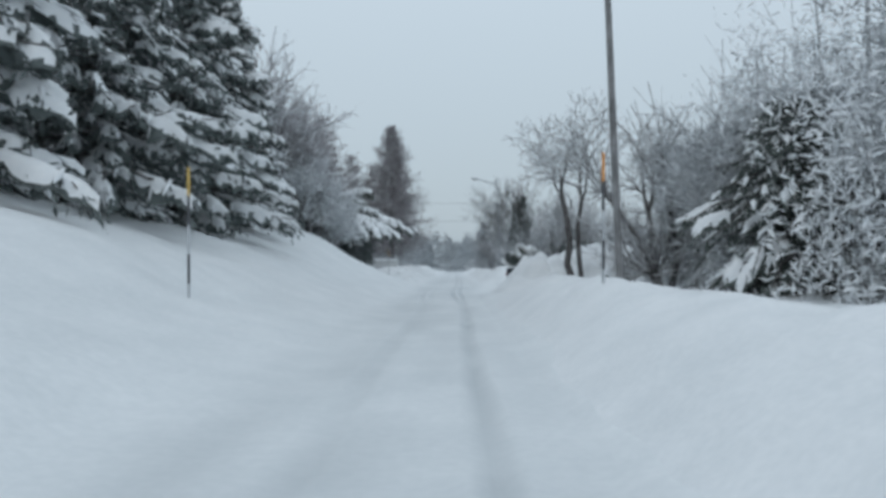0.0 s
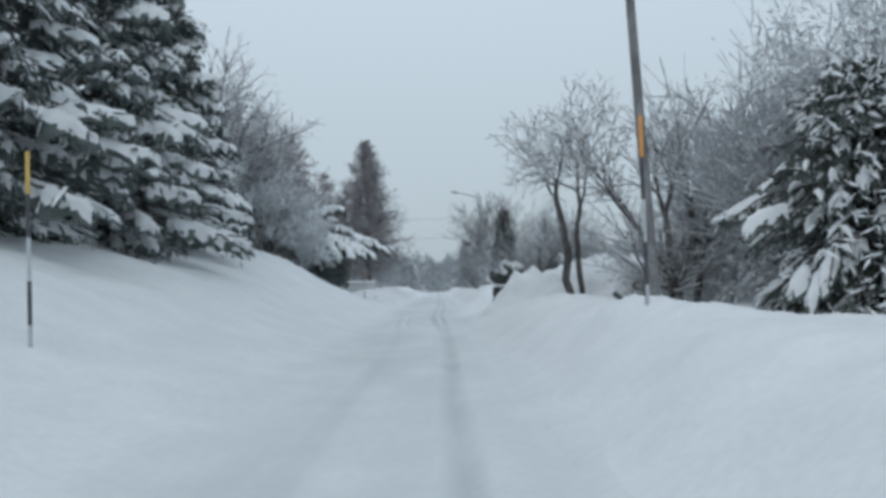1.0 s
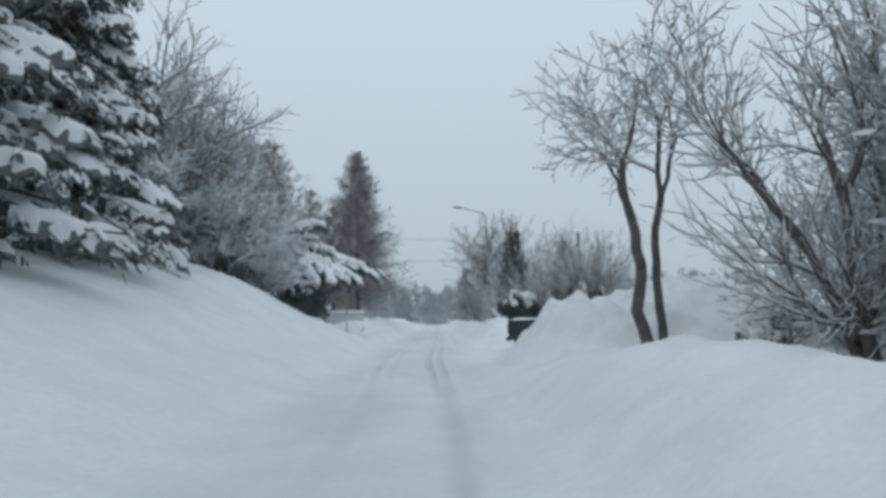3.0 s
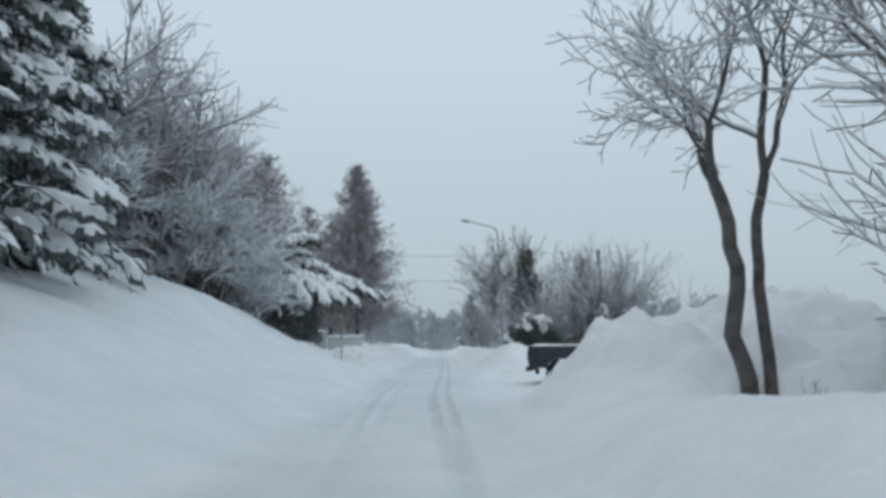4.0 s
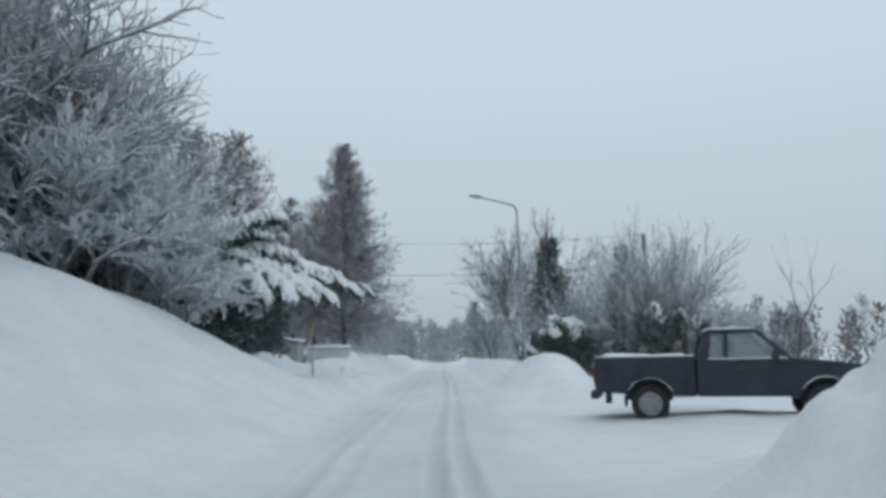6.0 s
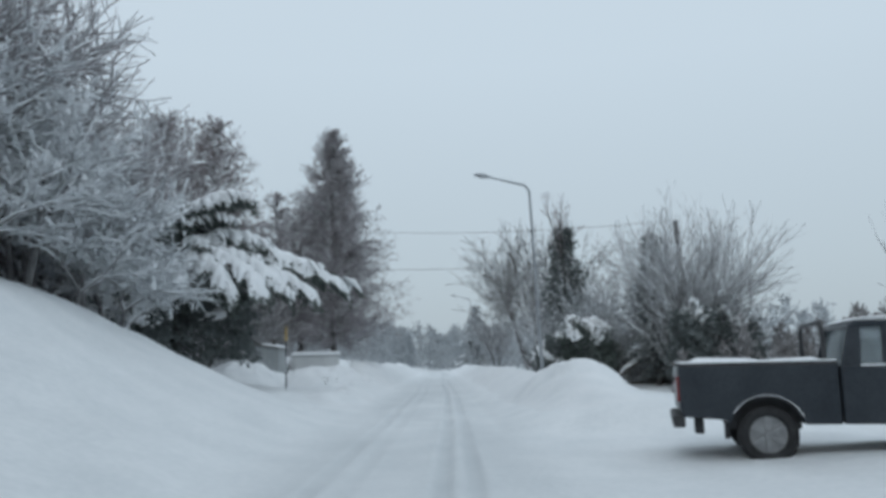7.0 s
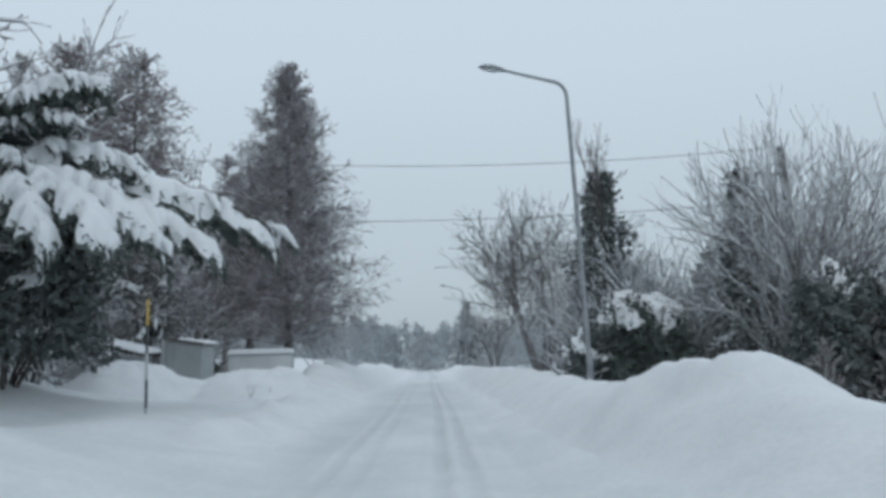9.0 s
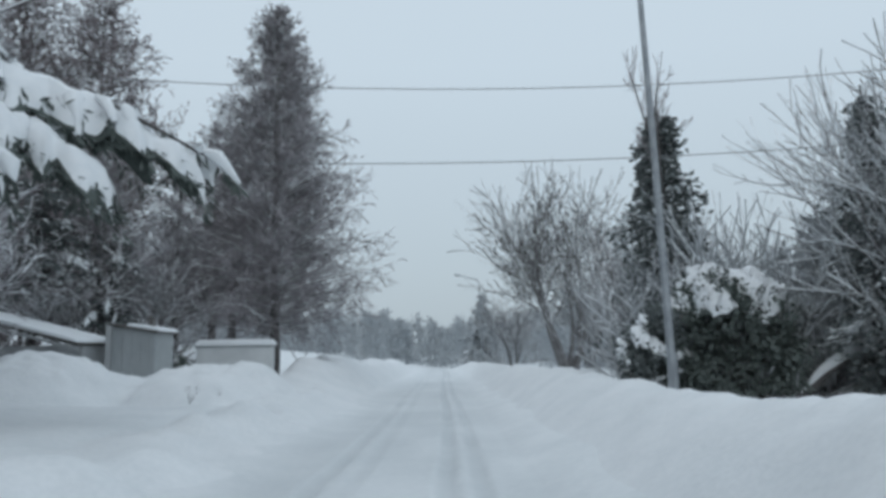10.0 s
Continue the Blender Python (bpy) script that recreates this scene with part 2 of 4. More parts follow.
def ruts(x, y):
    """How deep the wheel ruts are and how high the ridges beside them, from 0 to 1; they wander a little along the road."""
    sway = -0.30 * np.exp(-((y - 43) / 9.0) ** 2) + 0.09 * np.sin(y / 9.0) + 0.05 * np.sin(y / 3.7 + 1) + 0.10 * value_noise(0 * x, y, 1.3)
    deep, lip = 0 * x, 0 * x
    near = 1 - smooth(24, 38, y)
    # on the first stretch the two wheel lines of each side run together
    for cx, much, wide, shift, fade, widen in ((-1.42, 0.5, 0.105, 0.30, 0.0, 0.4), (-1.02, 0.32, 0.10, 0.10, 0.5, 0.8), (0.02, 0.85, 0.11, 0.14, 0.3, 0.0), (0.40, 0.75, 0.10, -0.14, 0.0, 0.1)):
        d = (x - cx - shift * near - sway * 0.6) / (wide * (1 + widen * near))
        much = much * (1 - fade * near)
        much = much * (0.8 + 0.9 * value_noise(x * 0 + cx, y, 2.2) + 0.5 * value_noise(x, y, 0.5))
        deep = deep + much * np.exp(-d ** 4)
        lip = lip + much * np.exp(-((np.abs(d) - 1.55) * 2) ** 2)
    return deep, lip


def sheet(xs, ys, height):
    x, y = np.meshgrid(xs, ys)
    z = height(x, y)
    bag = Bag()
    i = np.arange(x.size).reshape(x.shape)
    bag.add(np.stack([x, y, z], -1), np.stack([i[:-1, :-1], i[:-1, 1:], i[1:, 1:], i[1:, :-1]], -1))
    return bag


def steps(*runs):
    """Grid lines: (from, to, count) runs joined."""
    return np.unique(np.concatenate([np.linspace(a, b, n) for a, b, n in runs]).round(4))


GX = steps((-1500, -60, 10), (-60, -14, 20), (-14, -4, 36), (-4, -2, 14), (-2, 1.1, 62), (1.1, 4.5, 20), (4.5, 14, 20), (14, 60, 14), (60, 1500, 10))
GY = steps((-300, -6, 10), (-6, 30, 130), (30, 75, 150), (75, 130, 70), (130, 300, 40), (300, 2500, 12))
ground = new("ground", sheet(GX, GY, ground_z).mesh("ground", ROAD_SNOW, True))
gx, gy = np.meshgrid(GX, GY)
worn = 0.40 * ruts(gx, gy)[0] + (0.24 + 0.30 * value_noise(gx, gy * 0.25, 0.6) + 0.25 * value_noise(gx + 30, gy * 0.4, 2.3)) * (1 - smooth(1.2, 2.3, np.abs(gx + 0.55)))
ground.data.attributes.new("wear", "FLOAT", "POINT").data.foreach_set("value", np.clip(worn, 0, 1).ravel().astype(np.float32))
tagged(ground, "snow-covered road and verges with shallow wheel ruts", "snow ground", kind="structure")


BANK_TOP = {}


def bank(label, x0, x1, y0, y1, extra, step=0.12, clods=1.0, key=""):
    """A heap of ploughed snow lying on the ground; extra(x, y) is its height, sunk where nought."""
    nx, ny = max(4, round((x1 - x0) / step)), max(4, round((y1 - y0) / step))

    def height(x, y):
        e = extra(x, y)
        lump = 0.24 * value_noise(x + 9, y, 0.9) + 0.14 * np.abs(value_noise(x, y + 5, 0.42)) + 0.05 * value_noise(x, y, 0.16)
        lump = lump + (clods - 1) * (0.30 * np.abs(value_noise(x + 3, y, 0.62)) + 0.16 * np.abs(value_noise(x, y + 8, 0.27)) - 0.06)
        return ground_z(x, y) + e + lump * np.clip(e * 1.6, 0, 1) - 0.045 * (1 - smooth(0.0, 0.22, e))
    BANK_TOP[key] = height
    ob = new("snow_bank", sheet(np.linspace(x0, x1, nx), np.linspace(y0, y1, ny), height).mesh("snow_bank", SNOW, True))
    return tagged(ob, label, "snow bank", kind="structure")


def ridge(x, y, cx, inner, outer, y0, y1, soft0=1.5, soft1=1.5):
    """A long heap along the road: steep to the road, gentle behind."""
    d = x - cx - 0.5 * value_noise(x * 0, y, 2.6) - 0.25 * value_noise(x * 0, y, 0.9)
    prof = np.where(d < 0, smooth(-inner, 0, d), 1 - smooth(0, outer, d))
    return prof * smooth(y0, y0 + soft0, y) * (1 - smooth(y1 - soft1, y1, y))


def dome(x, y, cx, cy, rx, ry):
    q = ((x - cx) / rx) ** 2 + ((y - cy) / ry) ** 2
    return np.clip(1 - q, 0, 1) ** 1.2


bank("low ploughed snow bank beside the road", 0.9, 6.5, -8, 33, lambda x, y: 0.46 * ridge(x, y, 2.75, 1.7, 3.2, -7.5, 32, 2, 9) * (1 + 0.3 * value_noise(x * 0, y, 4)) + 0.10 * dome(x, y, 2.75, 14.6, 1.1, 2.6), 0.12, 1.5)
bank("tall heap of ploughed snow at the end of a verge", 0.9, 9.5, 29.5, 39, lambda x, y: 1.62 * dome(x, y, 6.55, 34.3, 4.6, 3.7) ** 0.9 + 0.28 * dome(x, y, 2.7, 33.9, 1.3, 2.4) ** 0.7 + 0.26 * dome(x, y, 3.1, 32.6, 1.5, 1.9) ** 0.8, 0.10, 3.0, "heap")
bank("rounded ploughed snow bank beside the driveway", 1.4, 7.5, 49, 150, lambda x, y: (0.54 - 0.06 * smooth(56, 66, y)) * (1 - 0.22 * smooth(56.8, 59.2, y) * (1 - smooth(66, 72, y))) * ridge(x, y, 3.0, 1.5, 1.7, 49.6, 149, 6.0, 10) * (1 + 0.35 * value_noise(x * 0.4, y, 2.7)) + 0.30 * dome(x, y, 3.75, 56.0, 1.05, 2.2) ** 0.55, 0.16, 1.6)
bank("low lumpy ploughed edge beside the road", -5.6, -1.8, 57, 80, lambda x, y: 0.28 * (1 - smooth(0.0, 1.0, np.abs(x + 3.5 + 0.5 * value_noise(x * 0, y, 2.0)) / 1.3)) * smooth(57.5, 60, y) * (1 - smooth(76, 79.5, y)) * (0.7 + 1.4 * np.clip(value_noise(x, y, 0.7), -0.3, 1)), 0.1)
bank("rounded snow mound in front of a shed", -11.6, -2.6, 67.5, 76, lambda x, y: 0.66 * dome(x, y, -5.8, 72.2, 2.2, 3.0) + 0.95 * dome(x, y, -9.1, 70.7, 2.1, 2.6) + 0.30 * dome(x, y, -4.3, 73.2, 1.2, 2.5), 0.09, 1.8)
bank("snow bank along the verge under tall trees", -10.5, -2.0, 76, 150, lambda x, y: 0.75 * (1 - smooth(-4.6, -2.6, x)) * smooth(-6.3, -5.3, x) * smooth(76.5, 82, y) * (1 - smooth(135, 149, y)) * (1 + 0.7 * value_noise(x, y, 2.4)), 0.2)


# ---- trees ----
def grow(p, d, length, r, n, wig, lift, taper=0.35):
    """Wandering branches from p along d: centre lines (m, n, 3) and radii (m, n)."""
    m = len(p)
    out = np.empty((m, n, 3))
    out[:, 0] = p
    step = (length / (n - 1))[:, None]
    for i in range(1, n):
        d = unit(d + wig * RNG.normal(size=(m, 3)) + np.array([0, 0, lift]))
        out[:, i] = out[:, i - 1] + d * step
    return out, r[:, None] * np.linspace(1, taper, n)


def sprout(p, r, count, s0, s1, angle, length, thin, rise=0.0, flat=1.0, loose=0.04):
    """Roots of side branches along parents (m, n, 3): start, direction, length, radius; flat below 1 spreads them in level layers."""
    m, n, _ = p.shape
    s = np.clip(np.linspace(s0, s1, count)[None] + RNG.normal(0, loose, (m, count)), 0, 0.999)
    f = s * (n - 1)
    i = f.astype(int)
    a = (f - i)[..., None]
    rows = np.arange(m)[:, None]
    start = p[rows, i] * (1 - a) + p[rows, i + 1] * a
    t = unit(p[rows, i + 1] - p[rows, i])
    q = RNG.normal(size=t.shape) * np.array([1, 1, flat])
    side = unit(q - (q * t).sum(-1, keepdims=True) * t)
    side = unit(side + np.array([0, 0, rise]))
    ang = angle + RNG.normal(0, 0.16, (m, count))
    d = unit(t * np.cos(ang)[..., None] + side * np.sin(ang)[..., None])
    total = np.linalg.norm(np.diff(p, axis=1), axis=-1).sum(1)[:, None]
    ln = total * length * (1.15 - 0.6 * s) * RNG.uniform(0.65, 1.25, s.shape)
    rr = (r[rows, i] * (1 - a[..., 0]) + r[rows, i + 1] * a[..., 0]) * thin
    return start.reshape(-1, 3), d.reshape(-1, 3), ln.ravel(), rr.ravel()


def load(bag, p, r, thick, k=4):
    """Snow lying along the upper side of branches, thinner where they stand upright."""
    t = unit(np.gradient(p, axis=1))
    flatness = np.sqrt(np.clip(1 - t[..., 2] ** 2, 0, 1)) * RNG.uniform(0.55, 1.2, r.shape)
    q = p + np.array([0, 0, 1.0]) * (r * 0.7 + thick * 0.45 * flatness)[..., None]
    bag.tubes(q, (r * 0.75 + thick * 0.55) * np.clip(flatness, 0.12, 1), k)


def bare_tree(name, m, label, stems, height, girth, lean=0.3, inner=0.3, levels=5, split=2, angle=0.42, ratio=0.76, side=1, side_angle=0.8, side_length=0.7, wig=0.09, lift=0.03, flat=1.0, snow=0.035, cushion=0.3, twig=TWIG, bark=BARK, least=0.006, category="tree", group="", seed=1, first=None, bent=None, face=None, bare_stem=False):
    """A leafless tree: stems that fork again and again into limbs and fine twigs, with snow lying on them; flat below 1 spreads the limbs in level layers."""
    reseed(seed)
    ob = thing(name, m, label, category, group)
    wood, fine, white = Bag(), Bag(), Bag()
    az = np.arange(stems) * 2 * np.pi / stems + RNG.normal(0, 0.25, stems) + (RNG.uniform(0, 6) if face is None else face)
    tilt = lean * RNG.uniform(inner, 1.2, stems)
    d = np.stack([np.cos(az) * np.sin(tilt), np.sin(az) * np.sin(tilt), np.cos(tilt)], -1)
    root = np.stack([np.cos(az) * girth * 1.2, np.sin(az) * girth * 1.2, -0.35 + 0 * az], -1)
    shares = sum(ratio ** i for i in range(levels))
    stem = first or height / shares
    p, r = grow(root, d, (stem + 0.35) * RNG.uniform(0.8, 1.15, stems), girth * RNG.uniform(0.75, 1.05, stems), 12, wig * 0.7, lift, 0.72)
    for i, way in enumerate(bent or ()):
        way = np.array(way, dtype=float)
        at = np.linspace(-0.35, way[-1, 2], 12)
        p[i] = np.stack([np.interp(at, way[:, 2], way[:, 0]), np.interp(at, way[:, 2], way[:, 1]), at], -1)
        p[i, 1:, :2] += RNG.normal(0, 0.02, (11, 2))
    wood.tubes(p, r, 8)
    load(white, p, r, snow * 0.7, 5)
    length = (height - stem) / (shares - 1) * ratio
    for level in range(1, levels):
        t = unit(p[:, -1] - p[:, -2])
        q = RNG.normal(size=t.shape) * np.array([1, 1, flat])
        out = unit(q - (q * t).sum(-1, keepdims=True) * t)
        starts, ways, lengths, radii = [], [], [], []
        for j in range(split):
            turn = 2 * np.pi * j / split
            away = out * math.cos(turn) + np.cross(t, out) * math.sin(turn)
            bend = (angle * RNG.uniform(0.45, 1.45, len(t)))[:, None]
            starts.append(p[:, -1])
            ways.append(unit(t * np.cos(bend) + away * np.sin(bend)))
            lengths.append(length * RNG.uniform(0.65, 1.2, len(t)))
            radii.append(r[:, -1] * RNG.uniform(0.66, 0.88, len(t)))
        if side and not (bare_stem and level == 1):
            at, way, _, thin = sprout(p, r, side, 0.4, 0.75, side_angle, 1.0, 0.55, 0.1, flat, 0.2)
            starts.append(at)
            ways.append(way)
            lengths.append(length * side_length * RNG.uniform(0.5, 1.25, len(at)))
            radii.append(thin)
        last = level == levels - 1
        p, r = grow(np.concatenate(starts), np.concatenate(ways), np.concatenate(lengths), np.concatenate(radii), 7 if level == 1 else 5 if not last else 4, wig, lift, 0.7 if not last else 0.45)
        r = np.maximum(r, least)
        if last:
            fine.ribbons(p, r * 1.1)
            top = p + np.array([0, 0, 1.0]) * (r + 0.004)[..., None]
            white.ribbons(top, np.maximum(r, snow * cushion) * RNG.uniform(0.2, 1.2, r.shape), True)
        elif level > 2:
            fine.tubes(p, r, 3)
            load(white, p, r, snow * 0.8, 3)
        else:
            wood.tubes(p, r, 6 - level)
            load(white, p, r, snow, 4)
        length *= ratio
    hang("trunk", wood.mesh("trunk", bark, True), ob)
    tagged(hang("twig_mass", fine.mesh("twig_mass", twig), ob), kind="stuff")
    hang("snow_load", white.mesh("snow_load", BOUGH_SNOW, True), ob, "fresh snow lying along the branches")
    return ob


def conifer(name, m, label, height, radius, gap=0.42, ring=7, skirt=0.4, power=0.85, up=0.18, droop=0.5, snow=0.10, sprays=9, blades=9, blade=0.22, hang_down=0.45, reach=0.27, leaf=NEEDLE, trunk=0.2, dome_top=False, cover=0.25, category="conifer", group="", pad=(10, 7), wide=0.2, spread=2.3, bare_in=0.45, padded=0.7, rim=0.16, fringe=1.0, seed=2, fingers=0.10, plump=0.6, sag=0.18, boughs=(), drape=0.55, sweep=0.5, tassels=0):
    """An evergreen: trunk, drooping boughs with needle sprays, and snow lying on the boughs."""
    reseed(seed)
    ob = thing(name, m, label, category, group)
    wood, green, white = Bag(), Bag(), Bag()
    z = np.arange(skirt, height * 0.985, gap)
    z = np.repeat(z, ring) + RNG.uniform(-0.4, 0.4, len(z) * ring) * gap
    h = np.clip(z / height, 0, 1)
    az = RNG.uniform(0, 2 * np.pi, len(z))
    prof = np.sqrt(np.clip(1 - h * h, 0, 1)) if dome_top else (1 - h) ** power
    ln = radius * prof * RNG.uniform(0.45, 1.08, len(z)) * (1 + 0.25 * np.sin(az * 3 + z * 2.1)) + 0.12
    lift = up * (0.6 + 1.2 * h)
    bend = droop * RNG.uniform(0.7, 1.3, len(z))
    if boughs:
        # single long boughs: height on the trunk, tip (x, y, z) and rise of the middle over the straight line
        for z0, (tx, ty, tz), rise in boughs:
            reach_out = math.hypot(tx, ty)
            z, az, ln = np.append(z, z0), np.append(az, math.atan2(ty, tx)), np.append(ln, reach_out)
            bend = np.append(bend, 4 * rise / reach_out)
            lift = np.append(lift, (tz - z0 + 4 * rise) / reach_out)
    out = np.stack([np.cos(az), np.sin(az), 0 * az], -1)
    s = np.linspace(0, 1, 7)
    p = out[:, None] * (ln[:, None] * s)[..., None]
    p[..., 2] = z[:, None] + ln[:, None] * (lift[:, None] * s - bend[:, None] * s ** 2)
    p[:, 1:] += RNG.normal(0, 0.03, p[:, 1:].shape) * ln[:, None, None]
    r = (0.012 + 0.012 * ln)[:, None] * np.linspace(1, 0.3, 7)
    tp = np.zeros((1, 10, 3))
    tp[0, :, 2] = np.linspace(-0.5, height, 10)
    tp[0, 1:, :2] += RNG.normal(0, 0.02, (9, 2))
    wood.tubes(tp, trunk * np.linspace(1, 0.06, 10)[None], 8)
    wood.tubes(p, r, 4)
    # side sprays, alternating left and right of the bough
    m_, c = len(z), sprays
    ss = np.clip(np.linspace(0.12, 1.0, c)[None] + RNG.normal(0, 0.03, (m_, c)), 0.05, 0.999)
    f = ss * 6
    i = np.minimum(f.astype(int), 5)
    a = (f - i)[..., None]
    rows = np.arange(m_)[:, None]
    start = p[rows, i] * (1 - a) + p[rows, i + 1] * a
    t = unit(p[rows, i + 1] - p[rows, i])
    side = np.stack([-np.sin(az), np.cos(az), 0 * az], -1)[:, None] * np.where(np.arange(c) % 2, 1, -1)[None, :, None]
    d = unit(t * 0.75 + side * RNG.uniform(0.5, 1.1, (m_, c, 1)) + np.array([0, 0, -sag]))
    d[:, -1] = t[:, -1]
    sl = (ln[:, None] * reach * (1.15 - 0.8 * ss) + 0.14) * RNG.uniform(0.7, 1.25, ss.shape)
    p1 = grow(start.reshape(-1, 3), d.reshape(-1, 3), sl.ravel(), np.full(m_ * c, 0.008), 4, 0.08, -fingers, 0.5)[0]
    # needle blades along the sprays
    k = blades
    q = np.clip(RNG.uniform(0.0, 1.0, (len(p1), k)), 0, 0.999) * 3
    j = q.astype(int)
    b = (q - j)[..., None]
    rows = np.arange(len(p1))[:, None]
    c0 = p1[rows, j] * (1 - b) + p1[rows, j + 1] * b
    tt = unit(p1[rows, j + 1] - p1[rows, j])
    dd = unit(tt * 0.8 + RNG.normal(0, 0.55, tt.shape) - np.array([0, 0, hang_down]))
    sd = unit(np.cross(dd, RNG.normal(size=dd.shape)))
    size = blade * RNG.uniform(0.6, 1.25, dd.shape[:2]) * np.clip(sl.reshape(-1, 1) / 0.5, 0.5, 1.3)
    green.blades(c0.reshape(-1, 3), dd.reshape(-1, 3), sd.reshape(-1, 3), size.ravel(), size.ravel() * 0.17)
    # snow: ragged domed pads lying on the outer boughs, and lumpy fingers on some sprays
    size = snow * (0.4 + 0.6 * np.clip(ln / radius, 0, 1))
    with_pad = np.where(RNG.random(m_) < padded)[0]
    ns, nv = pad

    def even(v):
        """Draws neighbours along the bough together on long pads."""
        return v if ns < 16 else np.clip(v.mean() + 1.7 * (0.25 * np.roll(v, -1, 1) + 0.5 * v + 0.25 * np.roll(v, 1, 1) - v.mean()), 0.02, None)

    mm = len(with_pad)
    sg, vg = np.linspace(bare_in, 1.05, ns), np.linspace(-1, 1, nv)
    outline = np.interp(np.linspace(0, 1, ns), [0, 0.2, 0.45, 0.7, 0.9, 1], [0.35, 0.85, 1.0, 0.8, 0.5, 0.12])
    half = wide * np.minimum(ln, spread)[with_pad][:, None, None] * outline[None, :, None] * even(RNG.uniform(0.15, 1.25, (mm, ns, 2)))
    a = np.abs(vg)
    w = np.where(vg < 0, half[..., :1], half[..., 1:])
    L, O = ln[with_pad][:, None, None], out[with_pad][:, None, None]
    S = np.stack([-np.sin(az), np.cos(az), 0 * az], -1)[with_pad][:, None, None]
    sgx = sg[None, :, None]
    top = z[with_pad][:, None, None] + L * (lift[with_pad][:, None, None] * sgx - bend[with_pad][:, None, None] * sgx ** 2)
    lumpy = even(RNG.uniform(0.45, 1.35, (mm, ns, nv)))
    top = top + size[with_pad][:, None, None] * (1.15 * (1 - a ** 2) * lumpy - 0.15) - a ** 2 * w * drape - (a > 0.99) * even(RNG.uniform(0.02, rim, (mm, ns, nv)))
    end = (np.arange(ns) == ns - 1)[None, :, None] | (np.arange(ns) == 0)[None, :, None]
    top = top - end * size[with_pad][:, None, None] * 0.9
    at = O * (L * sgx + a * w * sweep)[..., None] + S * (vg * w)[..., None]
    at[..., 2] = top
    idx = np.arange(mm * ns * nv).reshape(mm, ns, nv)
    quads = np.stack([idx[:, :-1, :-1], idx[:, 1:, :-1], idx[:, 1:, 1:], idx[:, :-1, 1:]], -1)
    white.add(at, quads)
    # the dark needle mat under each pad, reaching a little past it
    mat_at = at + fringe * (S * (vg * w * 0.12)[..., None] + O * (a * w * RNG.uniform(0.0, 0.35, w.shape))[..., None])
    mat_at[..., 2] -= 0.07 + 0.10 * (1 - a ** 2) * size[with_pad][:, None, None] / 0.15 + (a > 0.6) * fringe * RNG.uniform(0.0, 0.22, top.shape) * np.clip(w, 0, 0.6)
    green.add(mat_at, quads)
    if tassels:
        edge = np.repeat(mat_at[:, :, [0, 1, -2, -1]].reshape(-1, 3), tassels, 0)
        edge = edge + RNG.normal(0, 0.04, edge.shape) - np.array([0, 0, 0.05])
        dd = unit(RNG.normal(0, 0.45, edge.shape) + np.repeat(np.broadcast_to(O, (mm, ns, 4, 3)).reshape(-1, 3), tassels, 0) * 0.5 - np.array([0, 0, 0.7]))
        size_t = blade * RNG.uniform(0.6, 1.4, len(edge))
        green.blades(edge, dd, unit(np.cross(dd, RNG.normal(size=dd.shape))), size_t, size_t * 0.13)
    keep = RNG.random(len(p1)) < cover
    fl = (np.repeat(size, c)[keep] * plump)[:, None] * np.array([0.7, 1.0, 0.95, 0.3]) * RNG.uniform(0.35, 1.3, (keep.sum(), 4))
    white.tubes(p1[keep] + np.array([0, 0, 1.0]) * (fl * 0.55 + 0.02)[..., None], fl, 6 if ns > 16 else 4, 0.75)
    hang("trunk", wood.mesh("trunk", BARK, True), ob)
    hang("crown", green.mesh("crown", leaf), ob, "dark green needle sprays on drooping boughs")
    tagged(hang("snow_load", white.mesh("snow_load", BOUGH_SNOW, True), ob, "thick fresh snow lying on the boughs"), kind="stuff")
    return ob


